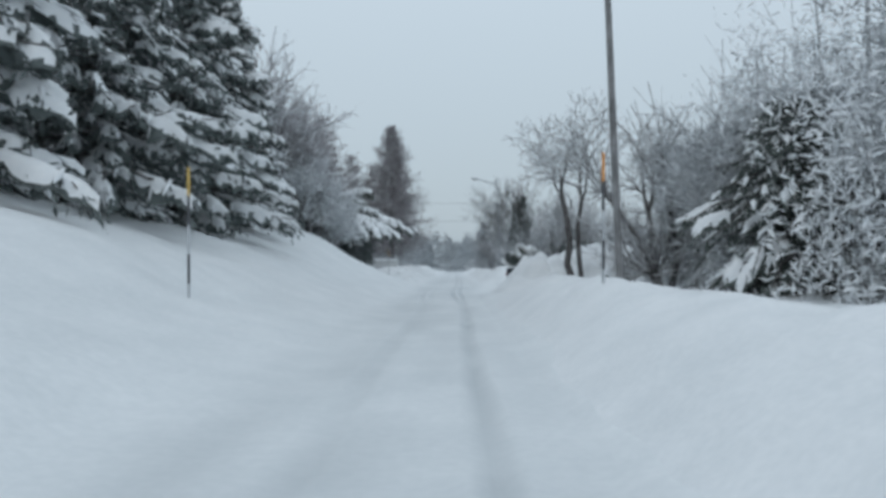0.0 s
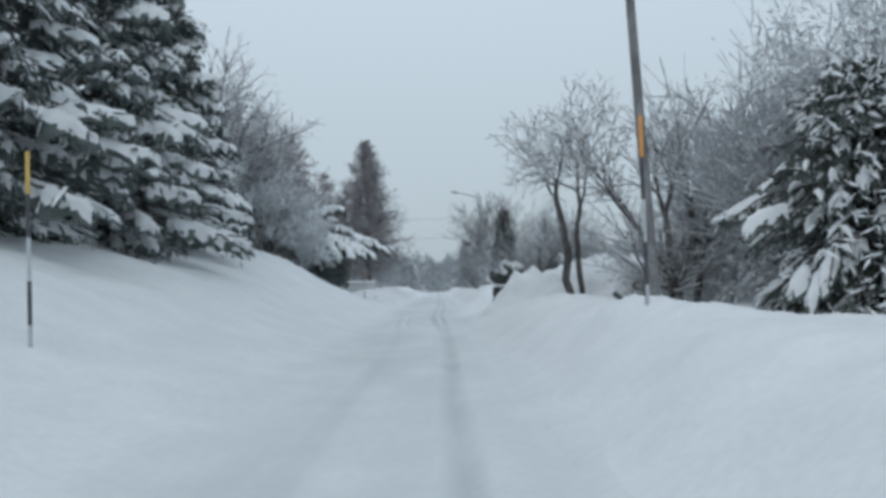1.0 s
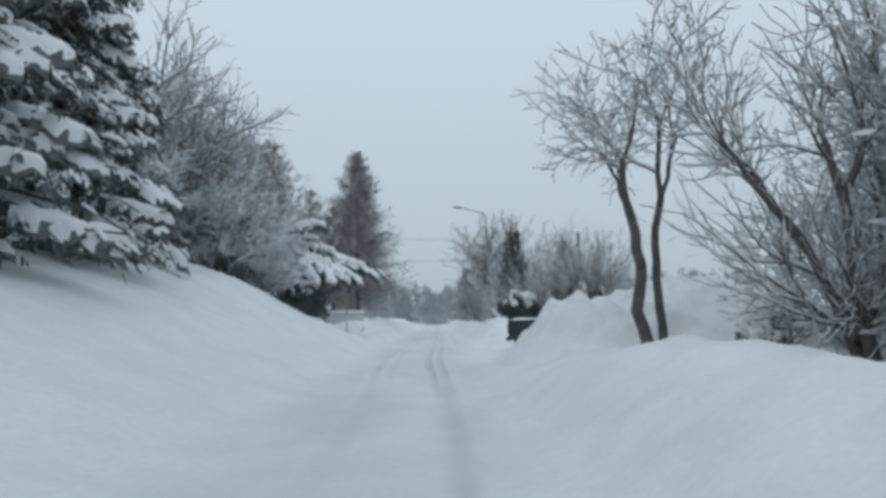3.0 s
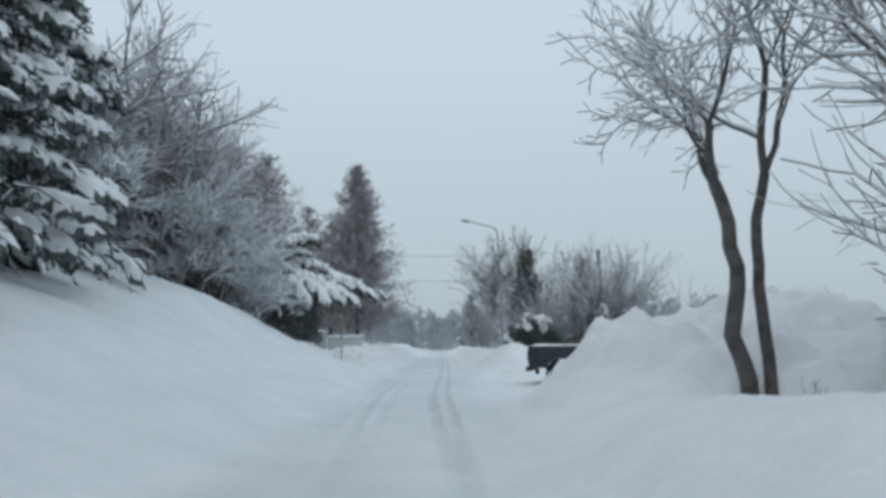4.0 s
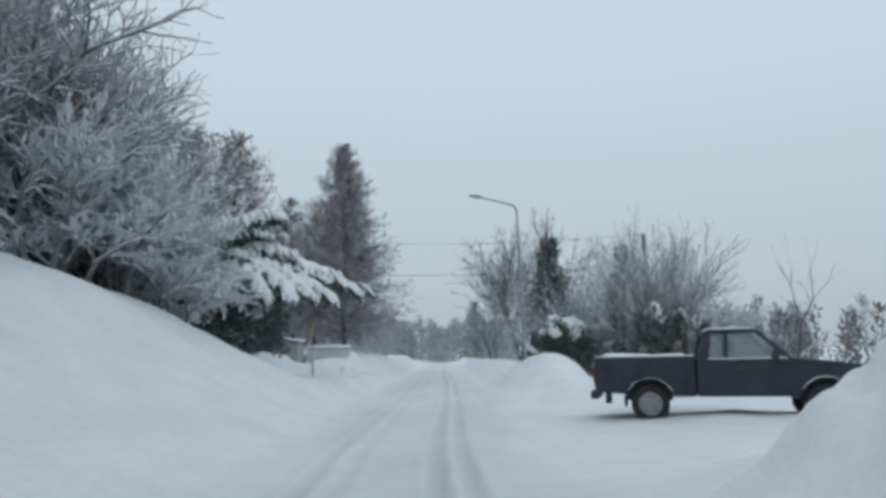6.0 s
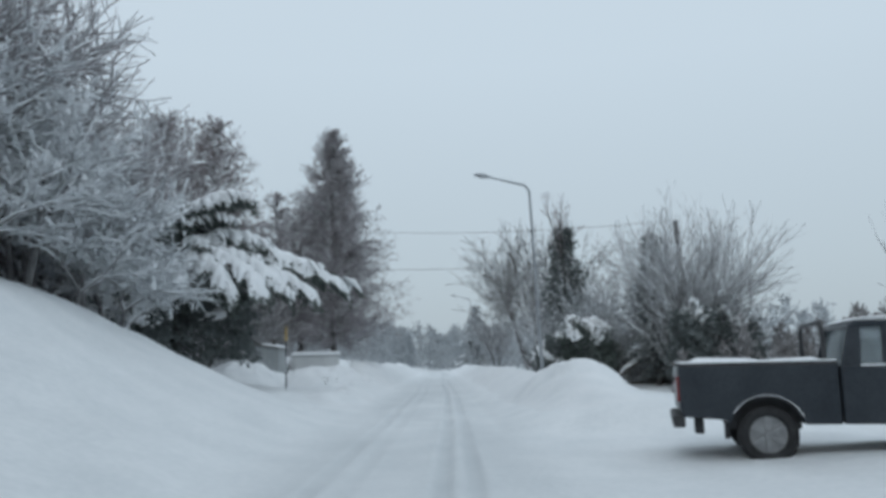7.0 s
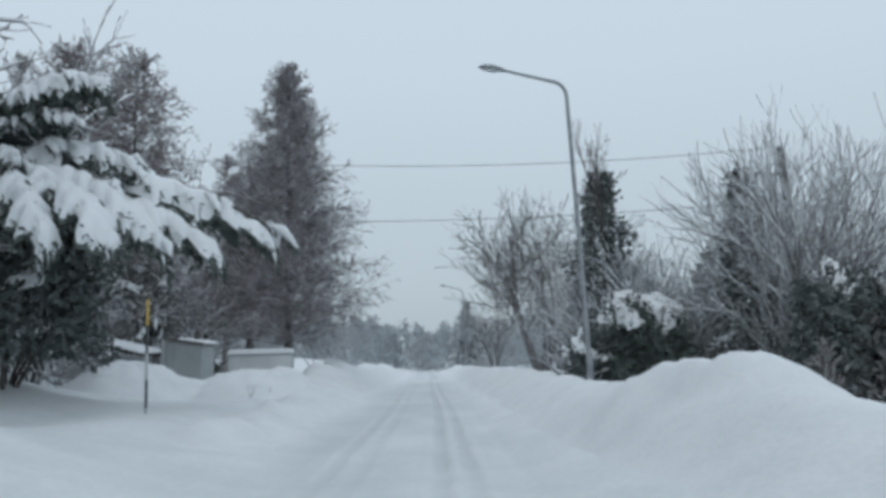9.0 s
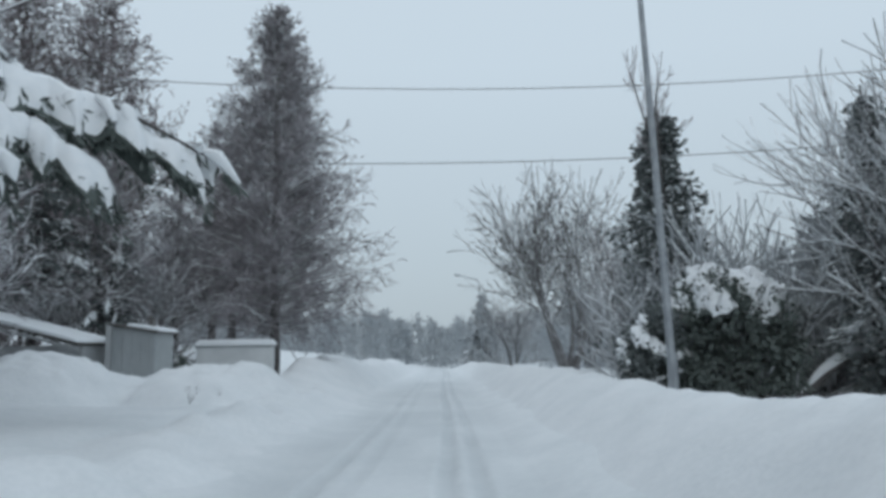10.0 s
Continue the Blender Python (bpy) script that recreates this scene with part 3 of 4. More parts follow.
def larch(name, m, label, height, radius, twig=LARCH, girth=0.22, gap=0.28, kids=9, group="", clear=0.12, snow=0.012, deep=5, thick=0.009, seed=3, power=0.74):
    """A leafless larch: one straight stem, short limbs and masses of hanging twigs."""
    reseed(seed)
    ob = thing(name, m, label, "tree", group)
    wood, fine, white = Bag(), Bag(), Bag()
    tp = np.zeros((1, 12, 3))
    tp[0, :, 2] = np.linspace(-0.5, height, 12)
    tp[0, 1:, :2] += RNG.normal(0, 0.035, (11, 2))
    wood.tubes(tp, girth * np.linspace(1, 0.05, 12)[None], 9)
    z = np.repeat(np.arange(height * clear, height * 0.985, gap), 5)
    z = z + RNG.uniform(-0.5, 0.5, len(z)) * gap
    h = z / height
    az = RNG.uniform(0, 2 * np.pi, len(z))
    ln = radius * 1.10 * np.clip(1.04 - h, 0.02, 1) ** power * RNG.uniform(0.45, 1.15, len(z)) * np.clip(0.75 + h * 1.5, 0, 1)
    d = unit(np.stack([np.cos(az), np.sin(az), 0.12 + 0.7 * h], -1))
    base = np.stack([0 * z, 0 * z, z], -1)
    p, r = grow(base, d, ln, 0.012 + 0.014 * ln / radius, 6, 0.06, -0.01, 0.3)
    wood.tubes(p, r, 4)
    load(white, p, r, snow * 2.2, 4)
    p1, r1 = grow(*sprout(p, r, kids, 0.12, 1.0, 0.75, 0.42, 0.7, 0.1), 4, 0.12, -0.03, 0.5)
    fine.ribbons(p1, np.maximum(r1, 0.009))
    p2, r2 = grow(*sprout(p1, r1, deep, 0.15, 1.0, 0.7, 0.6, 0.8, 0.0), 3, 0.15, -0.07, 0.7)
    fine.ribbons(p2, np.maximum(r2, thick) * RNG.uniform(0.6, 1.3, r2.shape))
    hang("trunk", wood.mesh("trunk", BARK, True), ob)
    tagged(hang("twig_mass", fine.mesh("twig_mass", twig), ob, "dense brownish grey hanging twigs"), kind="stuff")
    hang("snow_load", white.mesh("snow_load", BOUGH_SNOW, True), ob, "thin snow on the limbs")
    return ob


def on(x, y, rz=0, scale=1.0, sink=0.05, tall=None):
    """The pose of a thing that stands on the snow at x, y."""
    z = float(ground_z(np.array([x]), np.array([y]))[0]) - sink
    return pose(x, y, z, 0, 0, rz) @ Matrix.Diagonal((scale, scale, tall or scale, 1))


def bush(name, m, label, rx, ry, rz, leaves=9000, leaf=0.13, snow=0.12, cover=0.5, mat=YEW, category="bush", pointed=0.0, from_top=0.0, grain=1.0, low=-0.6, rag=1.0, blunt=0.0, topped=0.75, seed=4):
    """A dense leafy evergreen with ragged sheets of snow lying on its upper side; cover is the share that is white."""
    reseed(seed)
    ob = thing(name, m, label, category)
    wood, green, white = Bag(), Bag(), Bag()
    off = RNG.uniform(0, 50)

    def shell(n, rad):
        """A point on the lumpy outline in the direction n."""
        bump = 1 + 0.55 * rag * value_noise(n[..., 0] * 1.3 + off + n[..., 2], n[..., 1] * 1.3 - 1.7 * n[..., 2], 0.55) + 0.25 * rag * value_noise(n[..., 0] + n[..., 2] * 2 + off, n[..., 1] - 2 * n[..., 2], 0.22)
        width = (1 - pointed * np.clip((n[..., 2] + 1) / 2, 0, 1)) * np.clip(1 - n[..., 2] ** 2, 0.02, 1) ** (-0.5 * blunt)
        k = rad * bump
        c = np.stack([n[..., 0] * k * rx * width, n[..., 1] * k * ry * width, n[..., 2] * k * rz + rz * 0.85], -1)
        return c

    n = unit(RNG.normal(size=(leaves, 3)))
    n[:, 2] = np.where(n[:, 2] < low, -n[:, 2], n[:, 2])
    c = shell(n, RNG.uniform(0.5, 1.0, leaves) ** 0.6)
    c[:, 2] = np.maximum(c[:, 2], 0.05)
    d = unit(n * 0.6 + RNG.normal(0, 0.6, n.shape) - np.array([0, 0, 0.35]))
    ln = leaf * RNG.uniform(0.6, 1.4, leaves)
    green.blades(c, d, unit(np.cross(d, RNG.normal(size=d.shape))), ln, ln * 0.28)
    az = RNG.uniform(0, 6.28, 5)
    p, r = grow(np.stack([0.1 * np.cos(az), 0.1 * np.sin(az), -0.3 + 0 * az], -1), unit(np.stack([0.5 * np.cos(az), 0.5 * np.sin(az), 1 + 0 * az], -1)), np.full(5, rz * 1.0), np.full(5, 0.05), 7, 0.1, 0.05)
    wood.tubes(p, r, 6)
    # snow: patches of the shell, swollen in their middle and tucked into the leaves at their edge
    na, ne = int(90 * grain), int(54 * grain)
    u, v = np.meshgrid(np.linspace(0, 2 * np.pi, na + 1), np.linspace(-0.25, 1.55, ne))
    n = np.stack([np.cos(u) * np.cos(v), np.sin(u) * np.cos(v), np.sin(v)], -1)
    at = shell(n, 0.97)
    q = np.maximum(rx, 0.6) * grain
    field = value_noise(n[..., 0] * 1.6 + 2.2 * n[..., 2] + off, n[..., 1] * 1.6 - 2.9 * n[..., 2], 0.85 / q) + 0.4 * value_noise(n[..., 0] * 2 - n[..., 2] + off, n[..., 1] * 2 + 3 * n[..., 2], 0.17 / q)
    field = field + topped * (n[..., 2] - from_top)
    edge = np.quantile(field, 1 - cover)
    swell = np.clip(field - edge, 0, 0.45) / 0.45
    at = at + (snow * (np.sqrt(swell) - 0.25))[..., None] * unit(n + np.array([0, 0, 0.9])) - np.array([0, 0, 1.0]) * (snow * 0.8 * (1 - smooth(0, 0.2, swell)))[..., None]
    at = at + RNG.normal(0, snow * 0.07, at.shape)
    i = np.arange(u.size).reshape(u.shape)
    quads = np.stack([i[:-1, :-1], i[:-1, 1:], i[1:, 1:], i[1:, :-1]], -1)
    mask = (field - edge)
    keep = np.maximum(np.maximum(mask[:-1, :-1], mask[:-1, 1:]), np.maximum(mask[1:, 1:], mask[1:, :-1])) > 0
    white.add(at, quads[keep])
    hang("trunk", wood.mesh("trunk", BARK, True), ob)
    hang("crown", green.mesh("crown", mat), ob, "dense dark green foliage")
    tagged(hang("snow_load", white.mesh("snow_load", BOUGH_SNOW, True), ob, "lumps of fresh snow on the foliage"), kind="stuff")
    return ob


def ivy_tree(m, label, height, radius, leaves=15000, seed=78):
    """A slim trunk wrapped in uneven clumps of ivy, with snow caught on the clumps."""
    reseed(seed)
    ob = thing("ivy_clad_tree", m, label, "tree")
    wood, green, white = Bag(), Bag(), Bag()
    tp = np.zeros((1, 10, 3))
    tp[0, :, 2] = np.linspace(-0.5, height * 1.05, 10)
    tp[0, 1:, :2] += RNG.normal(0, 0.05, (9, 2))
    wood.tubes(tp, 0.16 * np.linspace(1, 0.15, 10)[None], 8)

    def reach(az, z):
        """How far the clumps stand out from the trunk at this height and bearing."""
        lobes = value_noise(0.8 * np.cos(az) + 7, z + 0.5 * np.sin(az), 0.62) + 0.4 * value_noise(3 * np.cos(az), z + 3 * np.sin(az) + 20, 0.4)
        return radius * np.interp(z / height, [0.0, 0.2, 0.5, 0.7, 0.85, 0.95, 1.0], [1.3, 1.25, 1.0, 0.8, 0.45, 0.2, 0.08]) * np.clip(0.7 + 2.4 * lobes, 0.15, 1.8)

    z, az = 0.4 + (height - 0.4) * RNG.uniform(0, 1, leaves) ** 1.2, RNG.uniform(0, 2 * np.pi, leaves)
    q = reach(az, z) * RNG.uniform(0.1, 1.0, leaves) ** 0.5 + np.abs(RNG.normal(0, 0.16, leaves))
    c = np.stack([np.cos(az) * q, np.sin(az) * q, z], -1)
    c[:, :2] += np.stack([np.interp(z, tp[0, :, 2], tp[0, :, i]) for i in (0, 1)], -1)
    d = unit(np.stack([np.cos(az), np.sin(az), 0 * az - 0.3], -1) + RNG.normal(0, 0.6, c.shape))
    ln = 0.16 * RNG.uniform(0.6, 1.4, leaves)
    green.blades(c, d, unit(np.cross(d, RNG.normal(size=d.shape))), ln, ln * 0.3)
    n = 900
    z, az = RNG.uniform(0.6, height, n), RNG.uniform(0, 2 * np.pi, n)
    q = reach(az, z) * RNG.uniform(0.75, 1.02, n)
    o = np.stack([np.cos(az), np.sin(az), -0.25 + 0 * az], -1)
    c = np.stack([np.cos(az) * q, np.sin(az) * q, z + 0.05], -1)
    ln = RNG.uniform(0.06, 0.22, n)
    p = c[:, None] + o[:, None] * (ln[:, None] * np.linspace(-1, 1, 4))[..., None]
    white.tubes(p, RNG.uniform(0.02, 0.07, (n, 1)) * np.array([[0.3, 1.0, 0.9, 0.2]]), 5, 0.6)
    hang("trunk", wood.mesh("trunk", BARK, True), ob)
    hang("crown", green.mesh("crown", HAZED_LEAF), ob, "dark ivy leaves")
    tagged(hang("snow_load", white.mesh("snow_load", BOUGH_SNOW, True), ob, "patches of snow on the ivy"), kind="stuff")
    return ob


# spruces on the slope
SPRUCE = "tall dark spruce weighed down with snow on a slope"
NEEDLED = dict(group="spruces on the slope", gap=0.40, ring=11, pad=(9, 7), wide=0.20, padded=0.8, cover=0.45, snow=0.14, up=0.06, power=0.72, reach=0.30, sprays=6, blades=6, blade=0.26, drape=0.75, sweep=0.25, bare_in=0.5, rim=0.22, hang_down=0.7, tassels=1)
spruce = conifer("spruce_tree", on(-11.0, 30.5), SPRUCE, 14.5, 4.0, droop=0.24, **NEEDLED)
spruce_b = conifer("spruce_tree", on(-11.5, 37.5), SPRUCE, 13.0, 3.7, seed=37, skirt=0.8, droop=0.26, **NEEDLED)
for x, y, rz, sc in ((-11.3, 23.5, 80, 0.97), (-12.5, 17.5, 200, 1.05)):
    copy_thing(spruce, on(x, y, rz, sc))
copy_thing(spruce_b, on(-13.6, 44.0, 120, 1.0, 0.05, 1.2))

# cedar reaching towards the road
conifer("cedar_tree", pose(-9.4, 62.8, 0.72), "broad cedar with heavy snow on its long low boughs", 6.6, 3.4, gap=0.5, ring=5, skirt=3.0, power=0.3, up=0.20, droop=0.45, snow=0.20, sprays=24, blades=16, blade=0.19, trunk=0.3, hang_down=0.9, reach=0.23, cover=0.85, pad=(40, 9), wide=0.155, drape=0.7, sweep=0.6, tassels=4, spread=5.0, bare_in=0.15, padded=0.95, leaf=YEW, rim=0.25, fringe=0.3, seed=21, fingers=0.26, plump=0.70, sag=0.45, boughs=[
    (4.5, (5.6, 1.1, 3.55), 0.8), (4.2, (4.75, 0.1, 3.15), 0.7), (4.4, (4.0, -1.0, 3.2), 0.8), (4.4, (2.5, -2.5, 3.0), 0.7), (4.4, (0.9, -3.2, 3.1), 0.6), (4.5, (3.4, -2.0, 3.1), 0.7),
    (6.1, (2.6, -0.3, 6.65), 0.35), (5.5, (2.1, -0.5, 5.85), 0.35), (4.9, (2.9, 0.3, 5.1), 0.4), (5.4, (0.4, -2.6, 5.3), 0.5), (5.6, (-1.6, -1.8, 5.4), 0.45)])
bush("evergreen_bush", on(-10.6, 60.5), "dark evergreen undergrowth below a cedar", 1.6, 1.4, 1.4, leaves=6000, leaf=0.16, cover=0.42, snow=0.1, mat=HAZED_LEAF, seed=22)
bush("evergreen_bush", on(-8.5, 62.3), "dark evergreen undergrowth below a cedar", 2.0, 1.4, 1.5, leaves=8000, leaf=0.16, cover=0.14, snow=0.1, mat=HAZED_LEAF, seed=23)

# added evergreens that give the dark tone under the cedar boughs
dark = conifer("evergreen_tree", on(-11.9, 80.2), "evergreen added behind a small shed to fill a dark gap", 5.2, 2.5, gap=0.34, ring=9, skirt=2.1, power=0.35, up=0.15, droop=0.35, snow=0.09, sprays=7, blades=9, blade=0.2, leaf=HAZED_LEAF, trunk=0.14, category="evergreen", pad=(8, 5), wide=0.12, bare_in=0.5, padded=0.25, cover=0.12, seed=24)
copy_thing(dark, on(-14.0, 79.4, 250, 1.3))

# larches and brown trees behind
larch("larch_tree", on(-6.95, 85.1), "tall bare larch with dense brown-grey twigs beside the road", 16.1, 4.6, gap=0.19, clear=0.12, kids=12, deep=6, thick=0.015, power=0.74)
larch_b = larch("larch_tree", on(-9.6, 88.5), "bare larch with grey twigs behind a taller one", 11.5, 3.9, kids=9, deep=4, gap=0.34, clear=0.26, thick=0.022)
larch_c = larch("larch_tree", on(-15.1, 86.3), "broad bare larch with dense brown twigs on the slope", 16.0, 4.6, twig=BROWN_TWIG, kids=10, deep=5, gap=0.34, clear=0.3, thick=0.022, seed=11, power=0.5)
copy_thing(larch_c, on(-18.0, 85.0, 170, 0.97))
for x, y, rz, sc in ((-13.0, 97, 200, 1.25), (-12.2, 80.6, 140, 0.75), (-10.4, 83.2, 330, 0.68)):
    copy_thing(larch_b, on(x, y, rz, sc))

for x, y, rz, sc, tall in ((-16.4, 70.5, 75, 0.85, 0.92), (-14.6, 74.0, 190, 0.65, 1.0)):
    copy_thing(larch_b, on(x, y, rz, sc, 0.05, tall))

# bare trees on the slope
SLOPE = dict(group="bare trees on the slope", lean=0.28, levels=5, side=3, angle=0.44, ratio=0.70, wig=0.11, snow=0.074, twig=BROWN_TWIG, bark=HAZED_BARK, least=0.009, lift=0.02)
slope_a = bare_tree("bare_tree", on(-11.6, 52.5, 0, 1.18), "bare brown tree dusted with snow, on a slope", 3, 8.8, 0.12, seed=31, **SLOPE)
slope_b = bare_tree("bare_tree", on(-12.4, 56.0), "bare brown tree dusted with snow, on a slope", 3, 9.4, 0.13, seed=32, **SLOPE)
for x, y, rz, sc in ((-13.7, 48.5, 40, 1.0), (-15, 54, 260, 1.3), (-12.8, 67, 80, 0.95), (-12.5, 71.5, 150, 0.75), (-12.4, 63.5, 210, 0.95), (-14.8, 58.0, 20, 1.0), (-10.6, 82.0, 200, 0.55)):
    copy_thing(slope_a, on(x, y, rz, sc))
for x, y, rz, sc in ((-13.8, 59.5, 60, 1.05), (-11.6, 60.3, 20, 1.0), (-13.0, 50.2, 110, 1.0), (-12.4, 57.6, 250, 1.1), (-13.4, 64.5, 310, 1.15), (-12.4, 53.8, 160, 1.1), (-12.8, 79.6, 90, 0.6)):
    copy_thing(slope_b, on(x, y, rz, sc))

layered = dict(group="layered trees on the slope", lean=0.45, inner=0.5, levels=6, angle=0.55, side=2, wig=0.10, snow=0.10, flat=0.22, twig=HAZED_RIME, bark=HAZED_BARK, least=0.007, lift=0.0, cushion=0.45, first=1.4, ratio=0.8, bare_stem=True)
low_tree = bare_tree("bare_tree", on(-9.6, 52.6), "low spreading tree with level branches bowed under thick snow", 2, 5.4, 0.12, seed=38, **layered)
low_tree_b = bare_tree("bare_tree", on(-10.4, 54.8), "low spreading tree with level branches bowed under thick snow", 3, 5.0, 0.11, seed=40, **layered)
for x, y, rz, sc in ((-12.4, 59.0, 100, 1.0), (-10.4, 49.6, 220, 0.9), (-12.0, 47.0, 330, 1.1)):
    copy_thing(low_tree, on(x, y, rz, sc))
for x, y, rz, sc in ((-11.4, 57.0, 200, 1.1), (-11.0, 51.4, 70, 1.15), (-9.2, 57.0, 310, 0.85)):
    copy_thing(low_tree_b, on(x, y, rz, sc))
for x, y, rz, sc, tall in ((-8.7, 53.8, 140, 0.85, 0.62), (-10.0, 50.6, 20, 0.9, 0.62)):
    copy_thing(low_tree, on(x, y, rz, sc, 0.4, tall))

# trees on the verge across
bare_tree("bare_tree", on(4.6, 30.8), "two-stemmed bare tree with a spreading crown beside a snow heap", 2, 8.0, 0.14, seed=59, twig=TWIG, levels=7, ratio=0.75, angle=0.5, side=1, snow=0.044, lift=0.01, first=3.4, wig=0.12, least=0.007, bare_stem=True, bent=[[(0, 0, -0.35), (-0.05, 0, 0.3), (-0.22, 0.05, 1.0), (-0.12, 0, 1.8), (-0.24, 0, 2.7), (-0.30, 0.2, 3.3)], [(0.36, 0.1, -0.35), (0.30, 0.1, 0.8), (0.20, 0.1, 2.0), (0.24, 0, 2.8), (0.36, -0.1, 3.4)]])
bare_tree("bare_tree", on(7.0, 26.4), "spreading many-stemmed bare tree behind a snow bank", 3, 6.9, 0.12, lean=0.20, levels=5, side=3, side_length=0.5, ratio=0.74, angle=0.36, lift=0.07, seed=34, snow=0.036, wig=0.12, least=0.007)
verge_b = bare_tree("bare_tree", on(8.9, 23.8), "bare tree thickly rimed with snow behind a snow bank", 5, 8.2, 0.046, lean=0.26, levels=5, side=3, ratio=0.8, angle=0.42, seed=35, snow=0.032, bark=HAZED_RIME, wig=0.12, flat=0.6, twig=HAZED_RIME, cushion=0.4, least=0.009, lift=0.0)
for x, y, rz, sc in ((10.5, 29, 170, 0.95), (11.4, 17.4, 250, 1.0), (11.2, 25.2, 310, 1.05), (11.4, 21.8, 120, 1.05)):
    copy_thing(verge_b, on(x, y, rz, sc))
conifer("evergreen_tree", on(8.7, 19.9), "bushy dark evergreen with clumps of snow behind a snow bank", 4.9, 2.6, gap=0.26, ring=13, skirt=0.3, dome_top=True, up=0.35, droop=0.55, snow=0.11, sprays=9, blades=9, blade=0.2, leaf=YEW, trunk=0.14, category="evergreen", pad=(8, 7), wide=0.13, spread=1.2, bare_in=0.7, padded=0.3, rim=0.2, fringe=0.8, cover=0.16, hang_down=0.6, fingers=0.10, seed=74, plump=0.8)
bare_tree("bare_tree", on(10.0, 52.4), "thin young bare tree beyond a driveway", 1, 4.4, 0.05, lean=0.05, levels=4, angle=0.35, snow=0.02)

# the clump behind the lamp
bush("evergreen_bush", on(6.1, 69.4), "low dark evergreen bush capped with snow clumps", 1.5, 1.5, 1.6, leaves=15000, leaf=0.12, cover=0.38, from_top=0.3, snow=0.26, topped=1.1, mat=YEW, seed=72, grain=1.3)
bush("evergreen_bush", on(4.95, 69.8), "small dark evergreen bush capped with snow clumps", 1.0, 1.0, 1.15, leaves=7000, leaf=0.12, cover=0.4, from_top=0.1, snow=0.18, mat=HAZED_LEAF, seed=73)
bush("evergreen_bush", on(9.5, 65.2), "dark bushy evergreen capped with snow among bare shrubs", 0.85, 0.9, 1.75, leaves=9000, leaf=0.13, cover=0.25, snow=0.14, mat=HAZED_LEAF, rag=1.4, seed=57)
bush("evergreen_bush", on(11.2, 65.6), "dark bushy evergreen capped with snow among bare shrubs", 1.0, 1.0, 1.6, leaves=10000, leaf=0.13, cover=0.28, snow=0.15, mat=HAZED_LEAF, rag=1.4, seed=79)
ivy_tree(on(9.0, 68.6), "short ragged ivy-clad trunk among bare snowy shrubs", 6.5, 0.5, leaves=4200, seed=80)
ivy_tree(on(6.0, 73.6), "slim dark ivy-clad tree with patches of snow", 7.6, 0.86, leaves=11000)
bare_tree("bare_tree", on(6.15, 73.3), "bare tree with upright twigs growing through an ivy-clad trunk", 2, 8.9, 0.08, lean=0.03, levels=5, side=2, angle=0.3, lift=0.10, wig=0.05, ratio=0.6, snow=0.014, seed=53, twig=BROWN_TWIG, first=5.6, bare_stem=True, least=0.009)
bare_tree("bare_tree", on(7.1, 97.0), "tall bare round-crowned tree with fine branches beyond a snow bank", 5, 13.2, 0.19, lean=0.36, inner=0.4, seed=54, levels=6, side=2, angle=0.34, ratio=0.74, first=3.0, bare_stem=True, snow=0.012, lift=0.015, twig=DARK_TWIG, wig=0.06, least=0.015, bark=HAZED_BARK)
clump_b = bare_tree("bare_tree", on(8.4, 84), "bare tree with fine grey branches beyond a snow bank", 4, 5.4, 0.08, lean=0.4, inner=0.2, seed=55, levels=5, side=2, angle=0.38, snow=0.012, wig=0.07, least=0.011, bark=HAZED_BARK)
for x, y, rz, sc in ((7.5, 80, 220, 1.15), (5.2, 110, 300, 1.1), (10.2, 90, 20, 1.4), (9.0, 101, 80, 1.3)):
    copy_thing(clump_b, on(x, y, rz, sc))
bare_tree("bare_shrub", on(10.1, 67.8), "large spreading bare shrub loaded with snow", 18, 8.0, 0.070, lean=0.56, inner=0.12, seed=36, levels=5, ratio=0.74, angle=0.28, side=2, side_angle=0.6, side_length=0.6, snow=0.05, category="shrub", wig=0.08, lift=0.03, least=0.006, twig=TWIG, bark=HAZED_BARK)
verge_low = bare_tree("bare_shrub", on(9.0, 71.6), "spreading shrub with level branches bowed under snow", 4, 4.6, 0.08, lean=0.8, inner=0.3, levels=5, angle=0.5, side=3, wig=0.13, snow=0.085, flat=0.25, twig=HAZED_RIME, bark=HAZED_BARK, least=0.007, lift=0.0, cushion=0.25, seed=41, category="shrub")
copy_thing(verge_low, on(12.4, 69.5, 250, 1.0))
fan_b = bare_tree("bare_shrub", on(8.2, 28.5, 90), "low bare shrub loaded with snow", 10, 3.4, 0.032, lean=1.0, inner=0.05, seed=39, levels=4, ratio=0.75, angle=0.34, side=2, side_angle=0.6, snow=0.034, category="shrub", wig=0.09, lift=0.02, least=0.007, twig=HAZED_RIME, bark=HAZED_RIME)
for x, y, rz, sc in ((7.2, 71.0, 200, 1.4), (7.8, 72.4, 120, 1.75), (5.2, 72.6, 250, 1.2), (12.0, 71, 30, 1.4), (9.8, 21.0, 150, 1.0), (11.5, 25.5, 280, 1.6)):
    copy_thing(fan_b, on(x, y, rz, sc))


# small growth in the snow
bush("evergreen_bush", on(-9.3, 80.0), "small dark bush beside a shed", 0.45, 0.45, 0.5, leaves=1200, leaf=0.10, cover=0.3, snow=0.08, seed=61)
bush("snowy_bush", on(5.75, 27.7), "small bush buried under lumps of snow", 0.42, 0.42, 0.42, leaves=900, leaf=0.09, cover=0.6, snow=0.14, seed=62)
